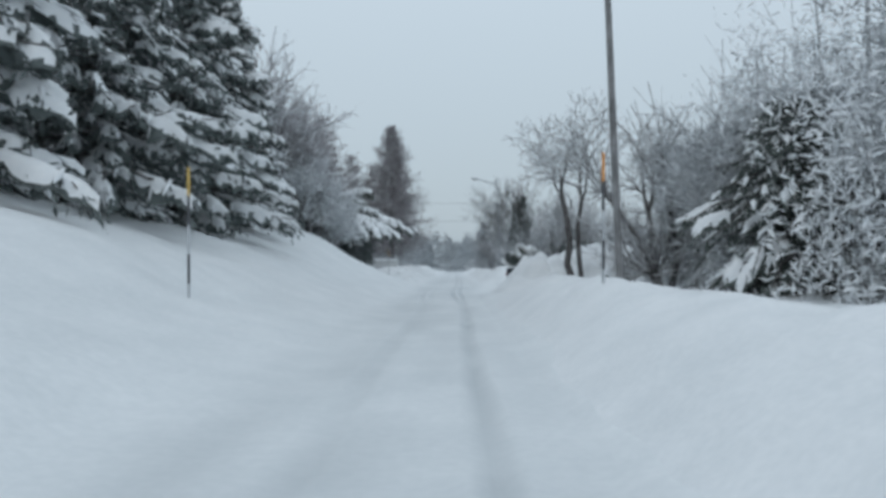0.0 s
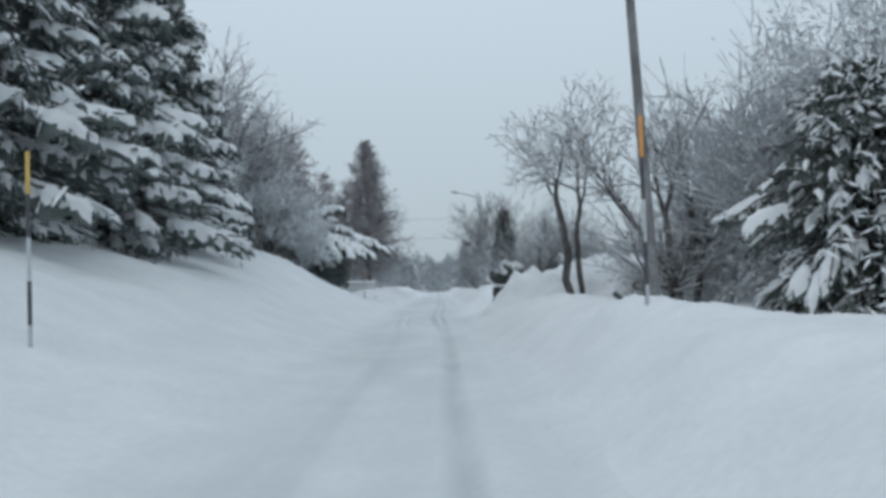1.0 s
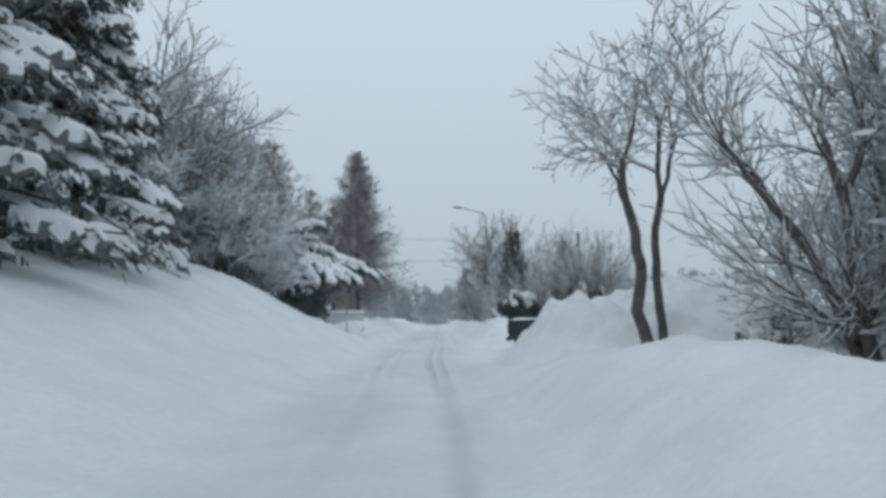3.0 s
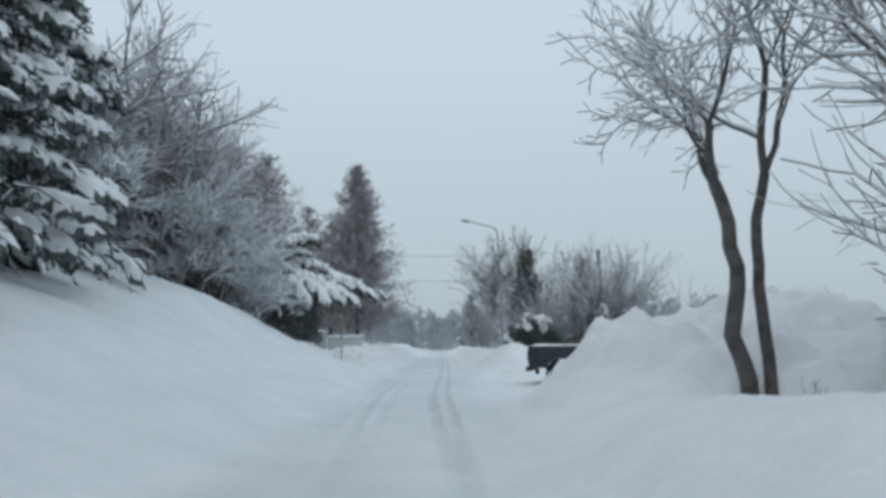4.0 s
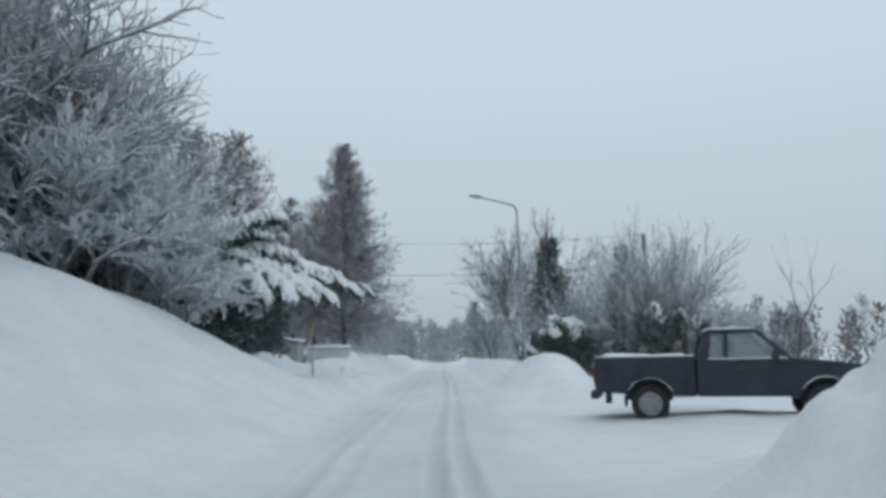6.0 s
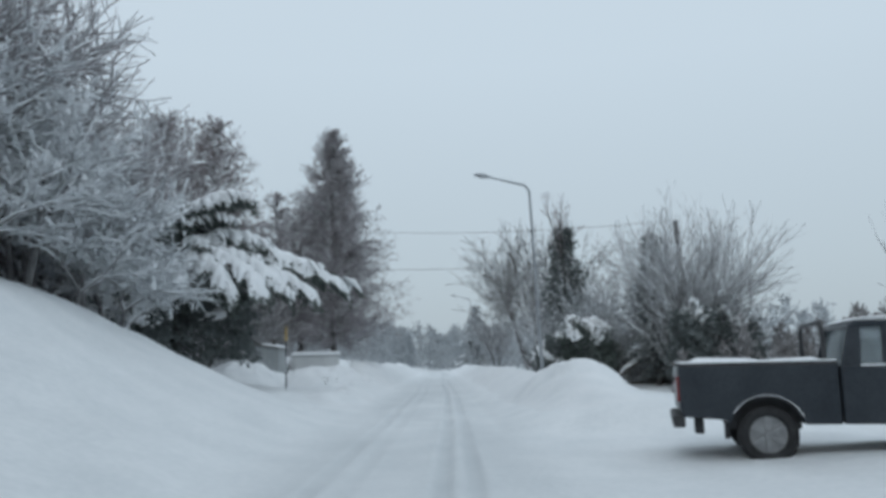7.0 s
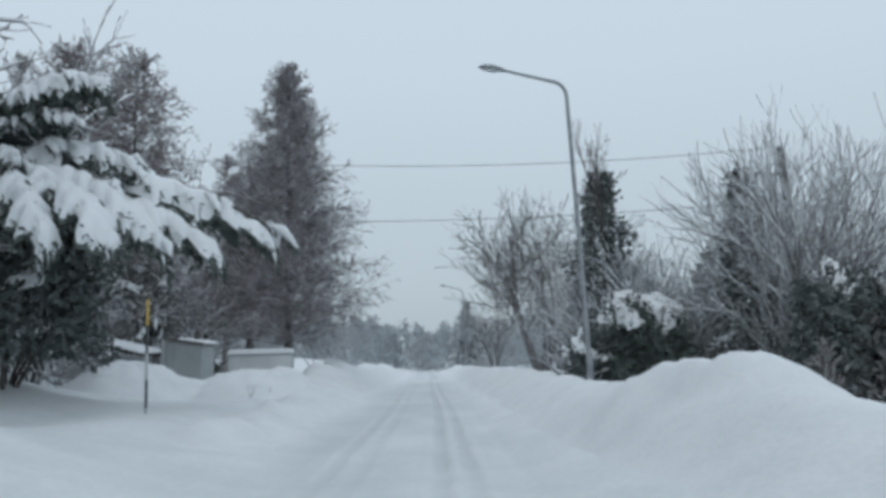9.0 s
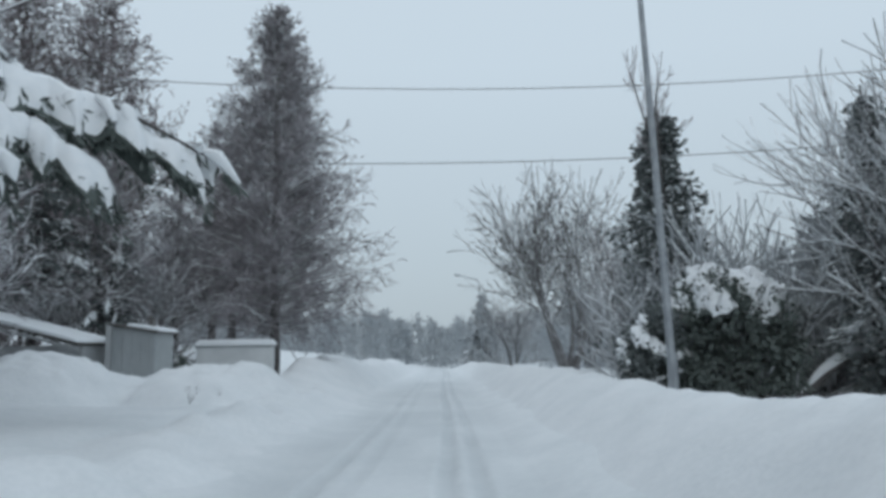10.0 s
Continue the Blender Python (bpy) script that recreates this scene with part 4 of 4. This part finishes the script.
weed = bare_tree("dead_weed", pose(-5.0, 68.3, 0.74) @ Matrix.Diagonal((0.55, 0.55, 0.5, 1)), "dry dark weed stalks poking out of the snow", 5, 0.5, 0.007, lean=0.5, levels=3, snow=0.003, least=0.003, seed=63, category="weeds", group="weeds in the snow")
for x, y, z, sc in ((-4.6, 68.9, 0.76, 0.45), (5.25, 30.3, 0.62, 1.1), (5.0, 29.6, 0.6, 0.9)):
    copy_thing(weed, pose(x, y, z, 0, 0, x * 90) @ Matrix.Diagonal((sc, sc, sc, 1)))
stump = thing("wooden_stub", pose(4.32, 32.8, float(BANK_TOP["heap"](np.array([4.32]), np.array([32.8]))[0]) - 0.05, 6, -8), "dark broken stub poking out of a snow heap", "stub")
bag = Bag()
bag.tubes(np.array([[(0, 0, -0.5), (0, 0, 0.05), (0.02, 0, 0.15), (0.02, 0, 0.16)]]), np.array([[0.035, 0.032, 0.028, 0.005]]), 8)
hang("post", bag.mesh("post", BARK, True), stump)
bag = Bag()
bag.tubes(np.array([[(0.02, 0, 0.155), (0.02, 0, 0.19), (0.02, 0, 0.21)]]), np.array([[0.036, 0.032, 0.005]]), 8)
hang("snow_cap", bag.mesh("snow_cap", BOUGH_SNOW, True), stump)


# ---- far woods ----
def far_wood(name, label, count, x0, x1, y0, y1, h0, h1, mat, leaves=60, size=0.9, seed=5, rise=0.6, thin=0.16, stem=0.012):
    """A wood too far off to tell its trees apart: stems and clouds of twig sprays."""
    reseed(seed)
    bag = Bag()
    x, y = RNG.uniform(x0, x1, count), RNG.uniform(y0, y1, count)
    z = ground_z(x, y)
    h = RNG.uniform(h0, h1, count) * (0.75 + 0.8 * (value_noise(x, y, 14) + 0.4))
    root = np.stack([x, y, z - 0.5], -1)
    p, r = grow(root, np.tile([0, 0, 1.0], (count, 1)), h, stem * h, 4, 0.03, 0.0, 0.2)
    bag.tubes(p, r, 4)
    k = np.repeat(np.arange(count), leaves)
    up = RNG.uniform(0.05, 1.0, len(k))
    out = RNG.normal(0, 1, (len(k), 2)) * (0.14 * h[k] * np.clip(1.25 - up, 0.2, 1))[:, None] * 0.8
    c = root[k] + np.concatenate([out, (up * h[k])[:, None]], 1)
    d = unit(RNG.normal(0, 0.5, c.shape) + np.concatenate([out * 0.4, rise + 0 * up[:, None]], 1))
    ln = size * RNG.uniform(0.5, 1.3, len(k))
    bag.blades(c, d, unit(np.cross(d, RNG.normal(size=d.shape))), ln, ln * thin)
    return tagged(new(name, bag.mesh(name, mat)), label, "woods", kind="stuff")


# no mist is built: distant woods get paler colours to read as haze
far_wood("distant_woods", "woods across the end of the road, paled with painted haze", 420, -75, 75, 185, 240, 6.0, 8.2, FAR_HAZE, 150, 1.05, seed=41)
far_wood("hillside_woods", "rimed bare woods up the hillside, paled with painted haze", 130, -55, -21, 58, 185, 8, 12, HAZED_RIME, 220, 0.8, seed=42)
far_wood("verge_woods", "bare trees beyond the verge, paled with painted haze", 90, 8, 45, 98, 185, 3.5, 5.5, FAR_HAZE, 220, 0.6, seed=43)
far_wood("field_woods", "rimed bare thicket behind the near verge, paled with painted haze", 60, 15, 40, -5, 36, 5, 8, HAZED_RIME, 300, 0.6)
far_wood("verge_thicket", "tangled grey thicket dusted with snow beyond the shrubs", 70, 8.5, 19, 58, 84, 1.8, 3.2, TWIG, 200, 0.30, seed=44)
far_wood("shrub_thicket", "dense grey thicket dusted with snow behind a large bare shrub", 40, 7.6, 13.0, 69.5, 80, 3.6, 5.0, HAZED_RIME, 420, 0.30, seed=47)
far_wood("near_thicket", "tangled grey thicket dusted with snow behind bare trees", 100, 9.5, 19, 8, 33, 3.5, 8.0, HAZED_RIME, 460, 0.38, seed=45, rise=0.15, thin=0.08)
far_wood("snowy_thicket", "tangled twigs plastered with fresh snow behind bare trees", 100, 8.0, 16, 10, 32, 3.0, 7.8, BOUGH_SNOW, 460, 0.30, seed=48, rise=0.1, thin=0.09, stem=0.001)
far_wood("low_thicket", "low snow-plastered undergrowth behind a snow bank", 110, 7.6, 15, 23.5, 32, 0.9, 2.2, BOUGH_SNOW, 220, 0.15, seed=49, stem=0.001)
far_wood("slope_thicket", "tangled grey wood dusted with snow on the slope", 90, -26, -14.5, 46, 82, 7.0, 10.0, BROWN_TWIG, 420, 0.40, seed=46)
# its leaf colour carries the distance haze
conifer("distant_conifer", on(6.2, 172.9), "distant conifer with haze painted into its pale colour", 11.2, 4.2, gap=0.6, ring=8, skirt=1.5, power=0.8, sprays=6, blades=6, blade=0.8, leaf=FAR_HAZE, padded=0.05, cover=0.1, seed=71)


# ---- street furniture ----
def rod(points, radii, k=8):
    bag = Bag()
    bag.tubes(np.array([points], dtype=float), np.array([radii], dtype=float), k)
    return bag


def tube_part(name, points, radii, mat, parent, label="", k=10):
    return hang(name, rod(points, radii, k).mesh(name, mat, True), parent, label)


def street_lamp(m, label):
    """A tapering steel column that bends over the road, with a flat lantern."""
    ob = thing("street_lamp", m, label, "street lamp", "lamps along the road")
    top = 7.42
    tube_part("pole", [(0, 0, -0.4), (0, 0, 0.9), (-0.02, 0, 1.0), (-0.10, 0, 4.0), (-0.22, 0, top)], [0.085, 0.085, 0.068, 0.058, 0.048], STEEL, ob)
    a = np.linspace(0, 1, 7)
    arc = [(-0.22 - 0.42 * (1 - math.cos(t * 1.42)), 0, top + 0.42 * math.sin(t * 1.42)) for t in a]
    arc += [(-1.15, 0, top + 0.56), (-1.75, 0, top + 0.72)]
    tube_part("arm", arc, [0.046] * 7 + [0.038, 0.034], STEEL, ob)
    bag = Bag()
    pts = [(-1.70, 0, top + 0.70), (-1.82, 0, top + 0.745), (-2.05, 0, top + 0.80), (-2.30, 0, top + 0.83), (-2.42, 0, top + 0.83)]
    bag.tubes(np.array([pts]), np.array([[0.05, 0.10, 0.145, 0.12, 0.02]]), 10, 0.55)
    head = hang("lamp_head", bag.mesh("lamp_head", STEEL, True), ob)
    glass = Bag()
    pts = [(-1.86, 0, top + 0.71), (-2.06, 0, top + 0.735), (-2.32, 0, top + 0.77)]
    glass.tubes(np.array([pts]), np.array([[0.04, 0.11, 0.04]]), 10, 0.5)
    hang("lens", glass.mesh("lens", LENS, True), head, "clouded glass lens")
    tube_part("door_plate", [(0, -0.086, 0.35), (0, -0.086, 0.75)], [0.035, 0.035], STEEL, ob, k=6)
    return ob


lamp = street_lamp(pose(3.72, 65.4, 0.45), "tall grey steel street lamp with a curved arm")
copy_thing(lamp, pose(3.5, 121.0, 0.45))


def stake(m, label, height, mat):
    """A snow stake ringed with bands: painted tip, dark, pale, dark, and a pale foot."""
    ob = thing("snow_stake", m, label, "snow stake", "snow stakes along the road")
    tube_part("rod", [(0, 0, -0.5), (0, 0, 0.9), (0.006, 0, height - 0.02)], [0.022, 0.022, 0.021], STAKE_DARK, ob, k=8)
    step = height / 4.5
    low = height - step
    tube_part("painted_tip", [(0.006, 0, low), (0.008, 0, height - 0.02), (0.008, 0, height)], [0.027, 0.027, 0.010], mat, ob, "painted warning tip", k=8)
    for name, colour, text in (("dark_band", STAKE_DARK, "dark painted band"), ("pale_band", STAKE_PALE, "pale reflective band"), ("dark_band", STAKE_DARK, "dark painted band"), ("foot_band", STAKE_PALE, "pale reflective band")):
        top, low = low, max(low - step, -0.3)
        tube_part(name, [(0.004, 0, low), (0.005, 0, top)], [0.026, 0.026], colour, ob, text, k=8)
    return ob


stake(pose(-4.78, 13.95, 0.80, 0, -0.5), "banded dark snow stake with a yellow tip on the slope", 2.35, STAKE_YELLOW)
stake(pose(-5.2, 60.9, 0.46, 0, -0.5), "banded dark snow stake with a yellow tip beside a driveway", 2.2, STAKE_YELLOW)
stake(pose(2.70, 14.4, 1.02, 0, 0.3), "banded dark snow stake with an orange tip in a snow bank", 2.42, STAKE_ORANGE)

pole = thing("utility_pole", pose(3.62, 17.3, 0.95, -3, -1.6), "leaning grey wooden utility pole behind a snow bank", "utility pole")
tube_part("shaft", [(0, 0, -0.6), (0, 0, 3), (0.02, 0, 6), (0, 0, 9.6)], [0.084, 0.080, 0.072, 0.064], POLE_WOOD, pole, k=14)
tube_part("cap", [(0, 0, 9.58), (0, 0, 9.66), (0, 0, 9.70)], [0.075, 0.07, 0.01], STEEL, pole, k=14)
stub = thing("utility_pole", pose(10.3, 68.0, 0.4, 0, -2.5), "grey wooden utility pole carrying two cables among snowy shrubs", "utility pole")
tube_part("shaft", [(0, 0, -0.5), (0, 0, 3), (0, 0, 6.72)], [0.13, 0.12, 0.11], POLE_WOOD, stub, k=12)
tube_part("cap", [(0, 0, 6.71), (0, 0, 6.76), (0, 0, 6.78)], [0.12, 0.115, 0.01], STEEL, stub, k=12)


def wire(x0, x1, z0, z1, zc, xc, y, label):
    """A cable hanging in a shallow curve across the road."""
    x = np.linspace(x0 - 6, x1, 60)
    q = np.polyfit([x0, xc, x1], [z0, zc, z1], 2)
    ob = tagged(new("overhead_cable", rod(np.stack([x, 0 * x + y, np.polyval(q, x)], -1), np.full(60, 0.011), 5).mesh("overhead_cable", CABLE, True)), label, "cable", "cables over the road")
    return ob


wire(-16, 9.9, 8.4, 7.16, 6.82, 1.2, 68.0, "dark overhead cable sagging across the road")
wire(-16, 9.95, 6.3, 5.64, 5.28, 0.8, 68.0, "dark lower overhead cable sagging across the road")

log = thing("fallen_trunk", pose(7.2, 68.6, 0.35), "bowed snow-covered trunk leaning out of the shrubs", "fallen trunk")
arch = [(0, 0, 0.1), (0.5, 0.12, 0.55), (1.0, 0.25, 0.85), (1.7, 0.45, 1.10), (2.5, 0.7, 1.32), (3.4, 1.0, 1.5), (4.4, 1.3, 1.6)]
tube_part("trunk", arch, [0.10, 0.095, 0.09, 0.085, 0.075, 0.065, 0.05], BARK, log, k=8)
tube_part("snow_load", [(x, y, z + 0.09) for x, y, z in arch], [0.04, 0.10, 0.125, 0.115, 0.12, 0.10, 0.04], BOUGH_SNOW, log, "thick snow along the trunk", k=8)


# ---- pickup truck ----
def arc_points(cx, cz, r, a0, a1, n):
    return [(cx + r * math.cos(radians(a0 + (a1 - a0) * i / (n - 1))), cz + r * math.sin(radians(a0 + (a1 - a0) * i / (n - 1)))) for i in range(n)]


def pickup():
    ob = thing("pickup_truck", pose(2.95, 45.5, -0.03, 0, 0, -15), "black extended-cab pickup with snow on its bed, parked across a driveway", "pickup truck")
    W = 1.72
    low = 0.50
    rear, front = 1.06, 4.25
    bed = [(0.03, 0.60), (0.0, 0.74), (0.0, 1.25), (1.93, 1.25), (1.93, low), (rear + 0.47, low)] + arc_points(rear, 0.40, 0.46, 12, 168, 11) + [(rear - 0.48, 0.56)]
    part("bed", prism(bed, 0, W, 0.02), PAINT, ob)
    for y0, y1, x0, x1 in ((0.0, 0.07, 0.0, 1.93), (W - 0.07, W, 0.0, 1.93), (0.07, W - 0.07, 0.0, 0.06), (0.07, W - 0.07, 1.87, 1.93)):
        part("bed_rail", box(x0, x1, y0, y1, 1.245, 1.29, 0.012), TRIM, ob)
    cab = [(1.96, low), (1.96, 1.22), (3.72, 1.22), (4.30, 1.17), (4.95, 1.08), (5.06, 0.98), (5.08, 0.62), (4.98, low), (front + 0.47, low)] + arc_points(front, 0.40, 0.46, 12, 168, 11) + [(front - 0.47, low)]
    part("cab_body", prism(cab, 0, W, 0.025), PAINT, ob)
    # pillars and roof of the cab, with real openings for the panes
    roof = [(2.10, 1.70), (2.20, 1.79), (3.05, 1.79), (3.18, 1.73)]
    part("roof", prism(roof, 0.13, W - 0.13, 0.02), PAINT, ob)
    snow = [(2.16, 1.79), (2.22, 1.83), (2.60, 1.85), (3.00, 1.83), (3.08, 1.79)]
    part("roof_snow", prism(snow, 0.2, W - 0.2, 0.012), BOUGH_SNOW, ob, "thin snow on the roof")
    for yb, yt in ((0.03, 0.15), (W - 0.03, W - 0.15)):
        inward = 0.05 if yb < 0.5 else -0.05
        for name, pts in (("rear_pillar", [(1.97, 2.12), (2.20, 2.26)]), ("middle_pillar", [(2.46, 2.50), (2.55, 2.58)]), ("windscreen_pillar", [(3.60, 3.06), (3.72, 3.16)])):
            bm = bmesh.new()
            v = []
            for (xb, xt) in pts:
                for off in (0, inward):
                    v.append((bm.verts.new((xb, yb + off, 1.21)), bm.verts.new((xt, yt + off, 1.74))))
            a, b, c, d = v
            for q in ((a[0], c[0], c[1], a[1]), (b[0], b[1], d[1], d[0]), (a[0], a[1], b[1], b[0]), (c[0], d[0], d[1], c[1])):
                bm.faces.new(q)
            bmesh.ops.recalc_face_normals(bm, faces=bm.faces[:])
            part(name, bm, PAINT, ob)
        for pts in ([(2.20, 2.26), (2.46, 2.50)], [(2.55, 2.58), (3.60, 3.06)]):
            bm = bmesh.new()
            y1, y2 = yb + inward * 0.5, yt + inward * 0.5
            (b0, t0), (b1, t1) = pts
            bm.faces.new([bm.verts.new(q) for q in ((b0, y1, 1.22), (b1, y1, 1.22), (t1, y2, 1.73), (t0, y2, 1.73))])
            bmesh.ops.solidify(bm, geom=bm.faces[:], thickness=0.006)
            part("side_window", bm, GLASS, ob, "tinted side window")
    for name, xb, xt in (("windscreen", 3.66, 3.12), ("rear_window", 2.02, 2.17)):
        bm = bmesh.new()
        bm.faces.new([bm.verts.new(q) for q in ((xb, 0.09, 1.22), (xb, W - 0.09, 1.22), (xt, W - 0.2, 1.74), (xt, 0.2, 1.74))])
        bmesh.ops.solidify(bm, geom=bm.faces[:], thickness=0.006)
        part(name, bm, GLASS, ob, "tinted glass")
    for y0, y1 in ((0.25, 0.75), (W - 0.75, W - 0.25)):
        part("seat_back", box(2.55, 2.72, y0, y1, 0.9, 1.58, 0.05), TRIM, ob)
    part("rear_bumper", box(-0.10, 0.06, 0.08, W - 0.08, 0.46, 0.62, 0.03), TRIM, ob)
    part("front_bumper", box(4.98, 5.16, 0.05, W - 0.05, 0.45, 0.68, 0.04), TRIM, ob)
    part("tailgate", box(-0.025, 0.01, 0.12, W - 0.12, 0.68, 1.24, 0.012), SHEET_WALL, ob, "tailgate caked in frozen snow")
    part("tailgate_handle", box(-0.05, -0.02, W / 2 - 0.1, W / 2 + 0.1, 1.05, 1.11, 0.01), TRIM, ob)
    for y0 in (0.01, W - 0.11):
        part("tail_light", box(-0.03, 0.02, y0, y0 + 0.10, 0.80, 1.12, 0.01), RED_LENS, ob, "red tail light")
        part("headlight", box(4.96, 5.075, y0 + 0.04 if y0 < 0.5 else y0 - 0.2, y0 + 0.32 if y0 < 0.5 else y0 + 0.06, 0.78, 0.95, 0.02), CLEAR_LENS, ob, "clear headlight")
    part("grille", box(5.05, 5.09, 0.42, W - 0.42, 0.74, 0.96, 0.01), TRIM, ob)
    part("exhaust_pipe", box(0.55, 0.62, 0.25, 0.32, 0.30, 0.52, 0.02), TRIM, ob)
    part("tow_bracket", box(0.18, 0.30, 0.3, 0.5, 0.36, 0.56, 0.02), TRIM, ob)
    for cx in (rear, front):
        part("wheel_well", box(cx - 0.44, cx + 0.44, 0.27, W - 0.27, 0.42, 0.84, 0.02), TRIM, ob)
    # snow driven along the rails, the sills and the wheel arches
    for x0, x1, y0, y1, z in ((0.02, 1.92, -0.004, 0.075, 1.288), (0.02, 1.92, W - 0.075, W + 0.004, 1.288), (2.2, 3.62, 0.0, 0.045, 1.215), (2.2, 3.62, W - 0.045, W, 1.215)):
        part("snow_line", box(x0, x1, y0, y1, z, z + 0.022, 0.009), BOUGH_SNOW, ob, "line of snow along the edge")
    for cx in (rear, front):
        rim_snow = Bag()
        way = arc_points(cx, 0.40, 0.475, 25, 150, 9)
        rim_snow.tubes(np.array([[(x, -0.004, z) for x, z in way]]), RNG.uniform(0.002, 0.010, (1, 9)), 6)
        hang("arch_snow", rim_snow.mesh("arch_snow", BOUGH_SNOW, True), ob, "snow caked on the wheel arch")
    # sports bar behind the cab
    tube_part("roll_bar", [(1.80, 0.08, 1.24), (1.80, 0.12, 1.70), (1.80, 0.25, 1.78), (1.80, W - 0.25, 1.78), (1.80, W - 0.12, 1.70), (1.80, W - 0.08, 1.24)], [0.03] * 6, TRIM, ob)
    for y0, y1 in ((-0.14, 0.0), (W, W + 0.14)):
        part("door_mirror", box(3.34, 3.46, y0, y1, 1.20, 1.38, 0.03), TRIM, ob)
    for y0 in (-0.006, W - 0.002):
        part("door_handle", box(2.66, 2.82, y0, y0 + 0.012 if y0 > 0 else y0 + 0.008, 1.02, 1.06, 0.002), TRIM, ob)
    for cx in (rear, front):
        for y0 in (0.02, W - 0.24):
            hub = new("wheel")
            hub.parent = ob
            hub.location = (cx, y0 + 0.11, 0.37)
            ring = bmesh.new()
            prof = [(0.235, -0.10), (0.30, -0.115), (0.352, -0.10), (0.37, -0.06), (0.37, 0.06), (0.352, 0.10), (0.30, 0.115), (0.235, 0.10)]
            n = 36
            rows = [[ring.verts.new((r * math.cos(2 * math.pi * i / n), h, r * math.sin(2 * math.pi * i / n))) for r, h in prof] for i in range(n)]
            for i in range(n):
                for k in range(len(prof)):
                    k2 = (k + 1) % len(prof)
                    ring.faces.new((rows[i][k], rows[(i + 1) % n][k], rows[(i + 1) % n][k2], rows[i][k2]))
            bmesh.ops.recalc_face_normals(ring, faces=ring.faces[:])
            part("tyre", ring, RUBBER, hub, smooth=True)
            disc = bmesh.new()
            side = -1 if y0 < 0.5 else 1
            bmesh.ops.create_cone(disc, cap_ends=True, segments=36, radius1=0.243, radius2=0.243, depth=0.12, matrix=Matrix.Rotation(radians(90), 4, "X"))
            part("rim", disc, ALLOY, hub, "dull silver rim")
            for i in range(6):
                a = 2 * math.pi * i / 6
                spoke = box(-0.035, 0.035, side * 0.075 - 0.014, side * 0.075 + 0.014, 0.05, 0.225, 0.008)
                bmesh.ops.rotate(spoke, verts=spoke.verts[:], matrix=Matrix.Rotation(a, 3, "Y"))
                part("spoke", spoke, ALLOY, hub)
            cap = bmesh.new()
            bmesh.ops.create_cone(cap, cap_ends=True, segments=18, radius1=0.06, radius2=0.05, depth=0.03, matrix=Matrix.Translation((0, side * 0.09, 0)) @ Matrix.Rotation(radians(90), 4, "X"))
            part("hub_cap", cap, ALLOY, hub)
    return ob


truck = pickup()
load_bag = sheet(np.linspace(0.05, 1.88, 40), np.linspace(0.06, 1.66, 34), lambda x, y: 1.27 + 0.09 * np.clip(np.minimum(np.minimum(x - 0.05, 1.88 - x), np.minimum(y - 0.06, 1.66 - y)) * 5, 0, 1) * (0.55 + value_noise(x, y, 0.5)))
bed_snow = new("snow_load", load_bag.mesh("snow_load", BOUGH_SNOW, True))
bed_snow.matrix_basis = truck.matrix_basis.copy()
tagged(bed_snow, "fresh snow heaped in the bed of a pickup", "snow")


# ---- sheds by the driveway ----
def roof_snow(name, outline, y0, y1, parent):
    return part(name, prism(outline, y0, y1, 0.05), BOUGH_SNOW, parent, "thick layer of snow on the roof")


shed = thing("shed", pose(-9.2, 76.2, 0.45, 0, 0, -8), "small grey flat-roofed shed with snow on top", "shed")
part("wall", prism([(-0.75, -0.3), (0.65, -0.3), (0.65, 1.82), (-0.75, 2.06)], -0.02, 1.1, 0.02), SHEET_WALL, shed)
for k in range(5):
    part("panel_rib", box(-0.68 + k * 0.28, -0.65 + k * 0.28, -0.035, -0.018, 0.0, 1.99 - 0.048 * k), SHEET_WALL, shed)
part("corner_post", box(-0.92, -0.74, -0.10, 0.08, -0.3, 2.12, 0.015), RENDER_WALL, shed)
part("roof", prism([(-0.85, 2.08), (0.75, 1.81), (0.75, 1.87), (-0.85, 2.14)], -0.12, 1.2, 0.01), DARK_WOOD, shed)
roof_snow("roof_snow", [(-0.3, 2.045), (0.8, 1.86), (0.8, 1.94), (0.65, 1.99), (-0.2, 2.14)], -0.10, 1.15, shed)
part("vent_pipe", box(0.05, 0.22, 0.6, 0.77, 1.9, 2.36, 0.03), DARK_WOOD, shed)

lean = thing("lean_to", pose(-10.7, 75.6, 0.5, 0, 0, -8), "low lean-to with a sloping snow-covered roof", "lean-to")
part("wall", box(-3.6, 0.05, 0.25, 2.0, -0.3, 1.45), RENDER_WALL, lean)
part("roof", prism([(-3.9, 2.42), (0.12, 1.42), (0.12, 1.50), (-3.9, 2.50)], -0.15, 2.2, 0.01), DARK_WOOD, lean)
part("fascia", prism([(-3.9, 2.28), (0.14, 1.29), (0.14, 1.36), (-3.9, 2.36)], -0.17, -0.12), RENDER_WALL, lean)
roof_snow("roof_snow", [(-3.95, 2.50), (0.16, 1.50), (0.16, 1.58), (-0.1, 1.68), (-3.95, 2.64)], -0.2, 2.2, lean)

hut = thing("garden_wall", pose(-7.35, 80.5, 0.6), "low pale wall with a thick cap of snow", "wall")
part("wall", box(-1.35, 1.35, 0, 0.30, -0.4, 1.30, 0.02), PALE_WALL, hut)
part("coping", box(-1.40, 1.40, -0.04, 0.34, 1.30, 1.36, 0.012), SHEET_WALL, hut)
roof_snow("snow_cap", [(-1.42, 1.36), (1.42, 1.36), (1.41, 1.46), (1.30, 1.57), (-1.30, 1.58), (-1.41, 1.46)], -0.07, 0.37, hut)
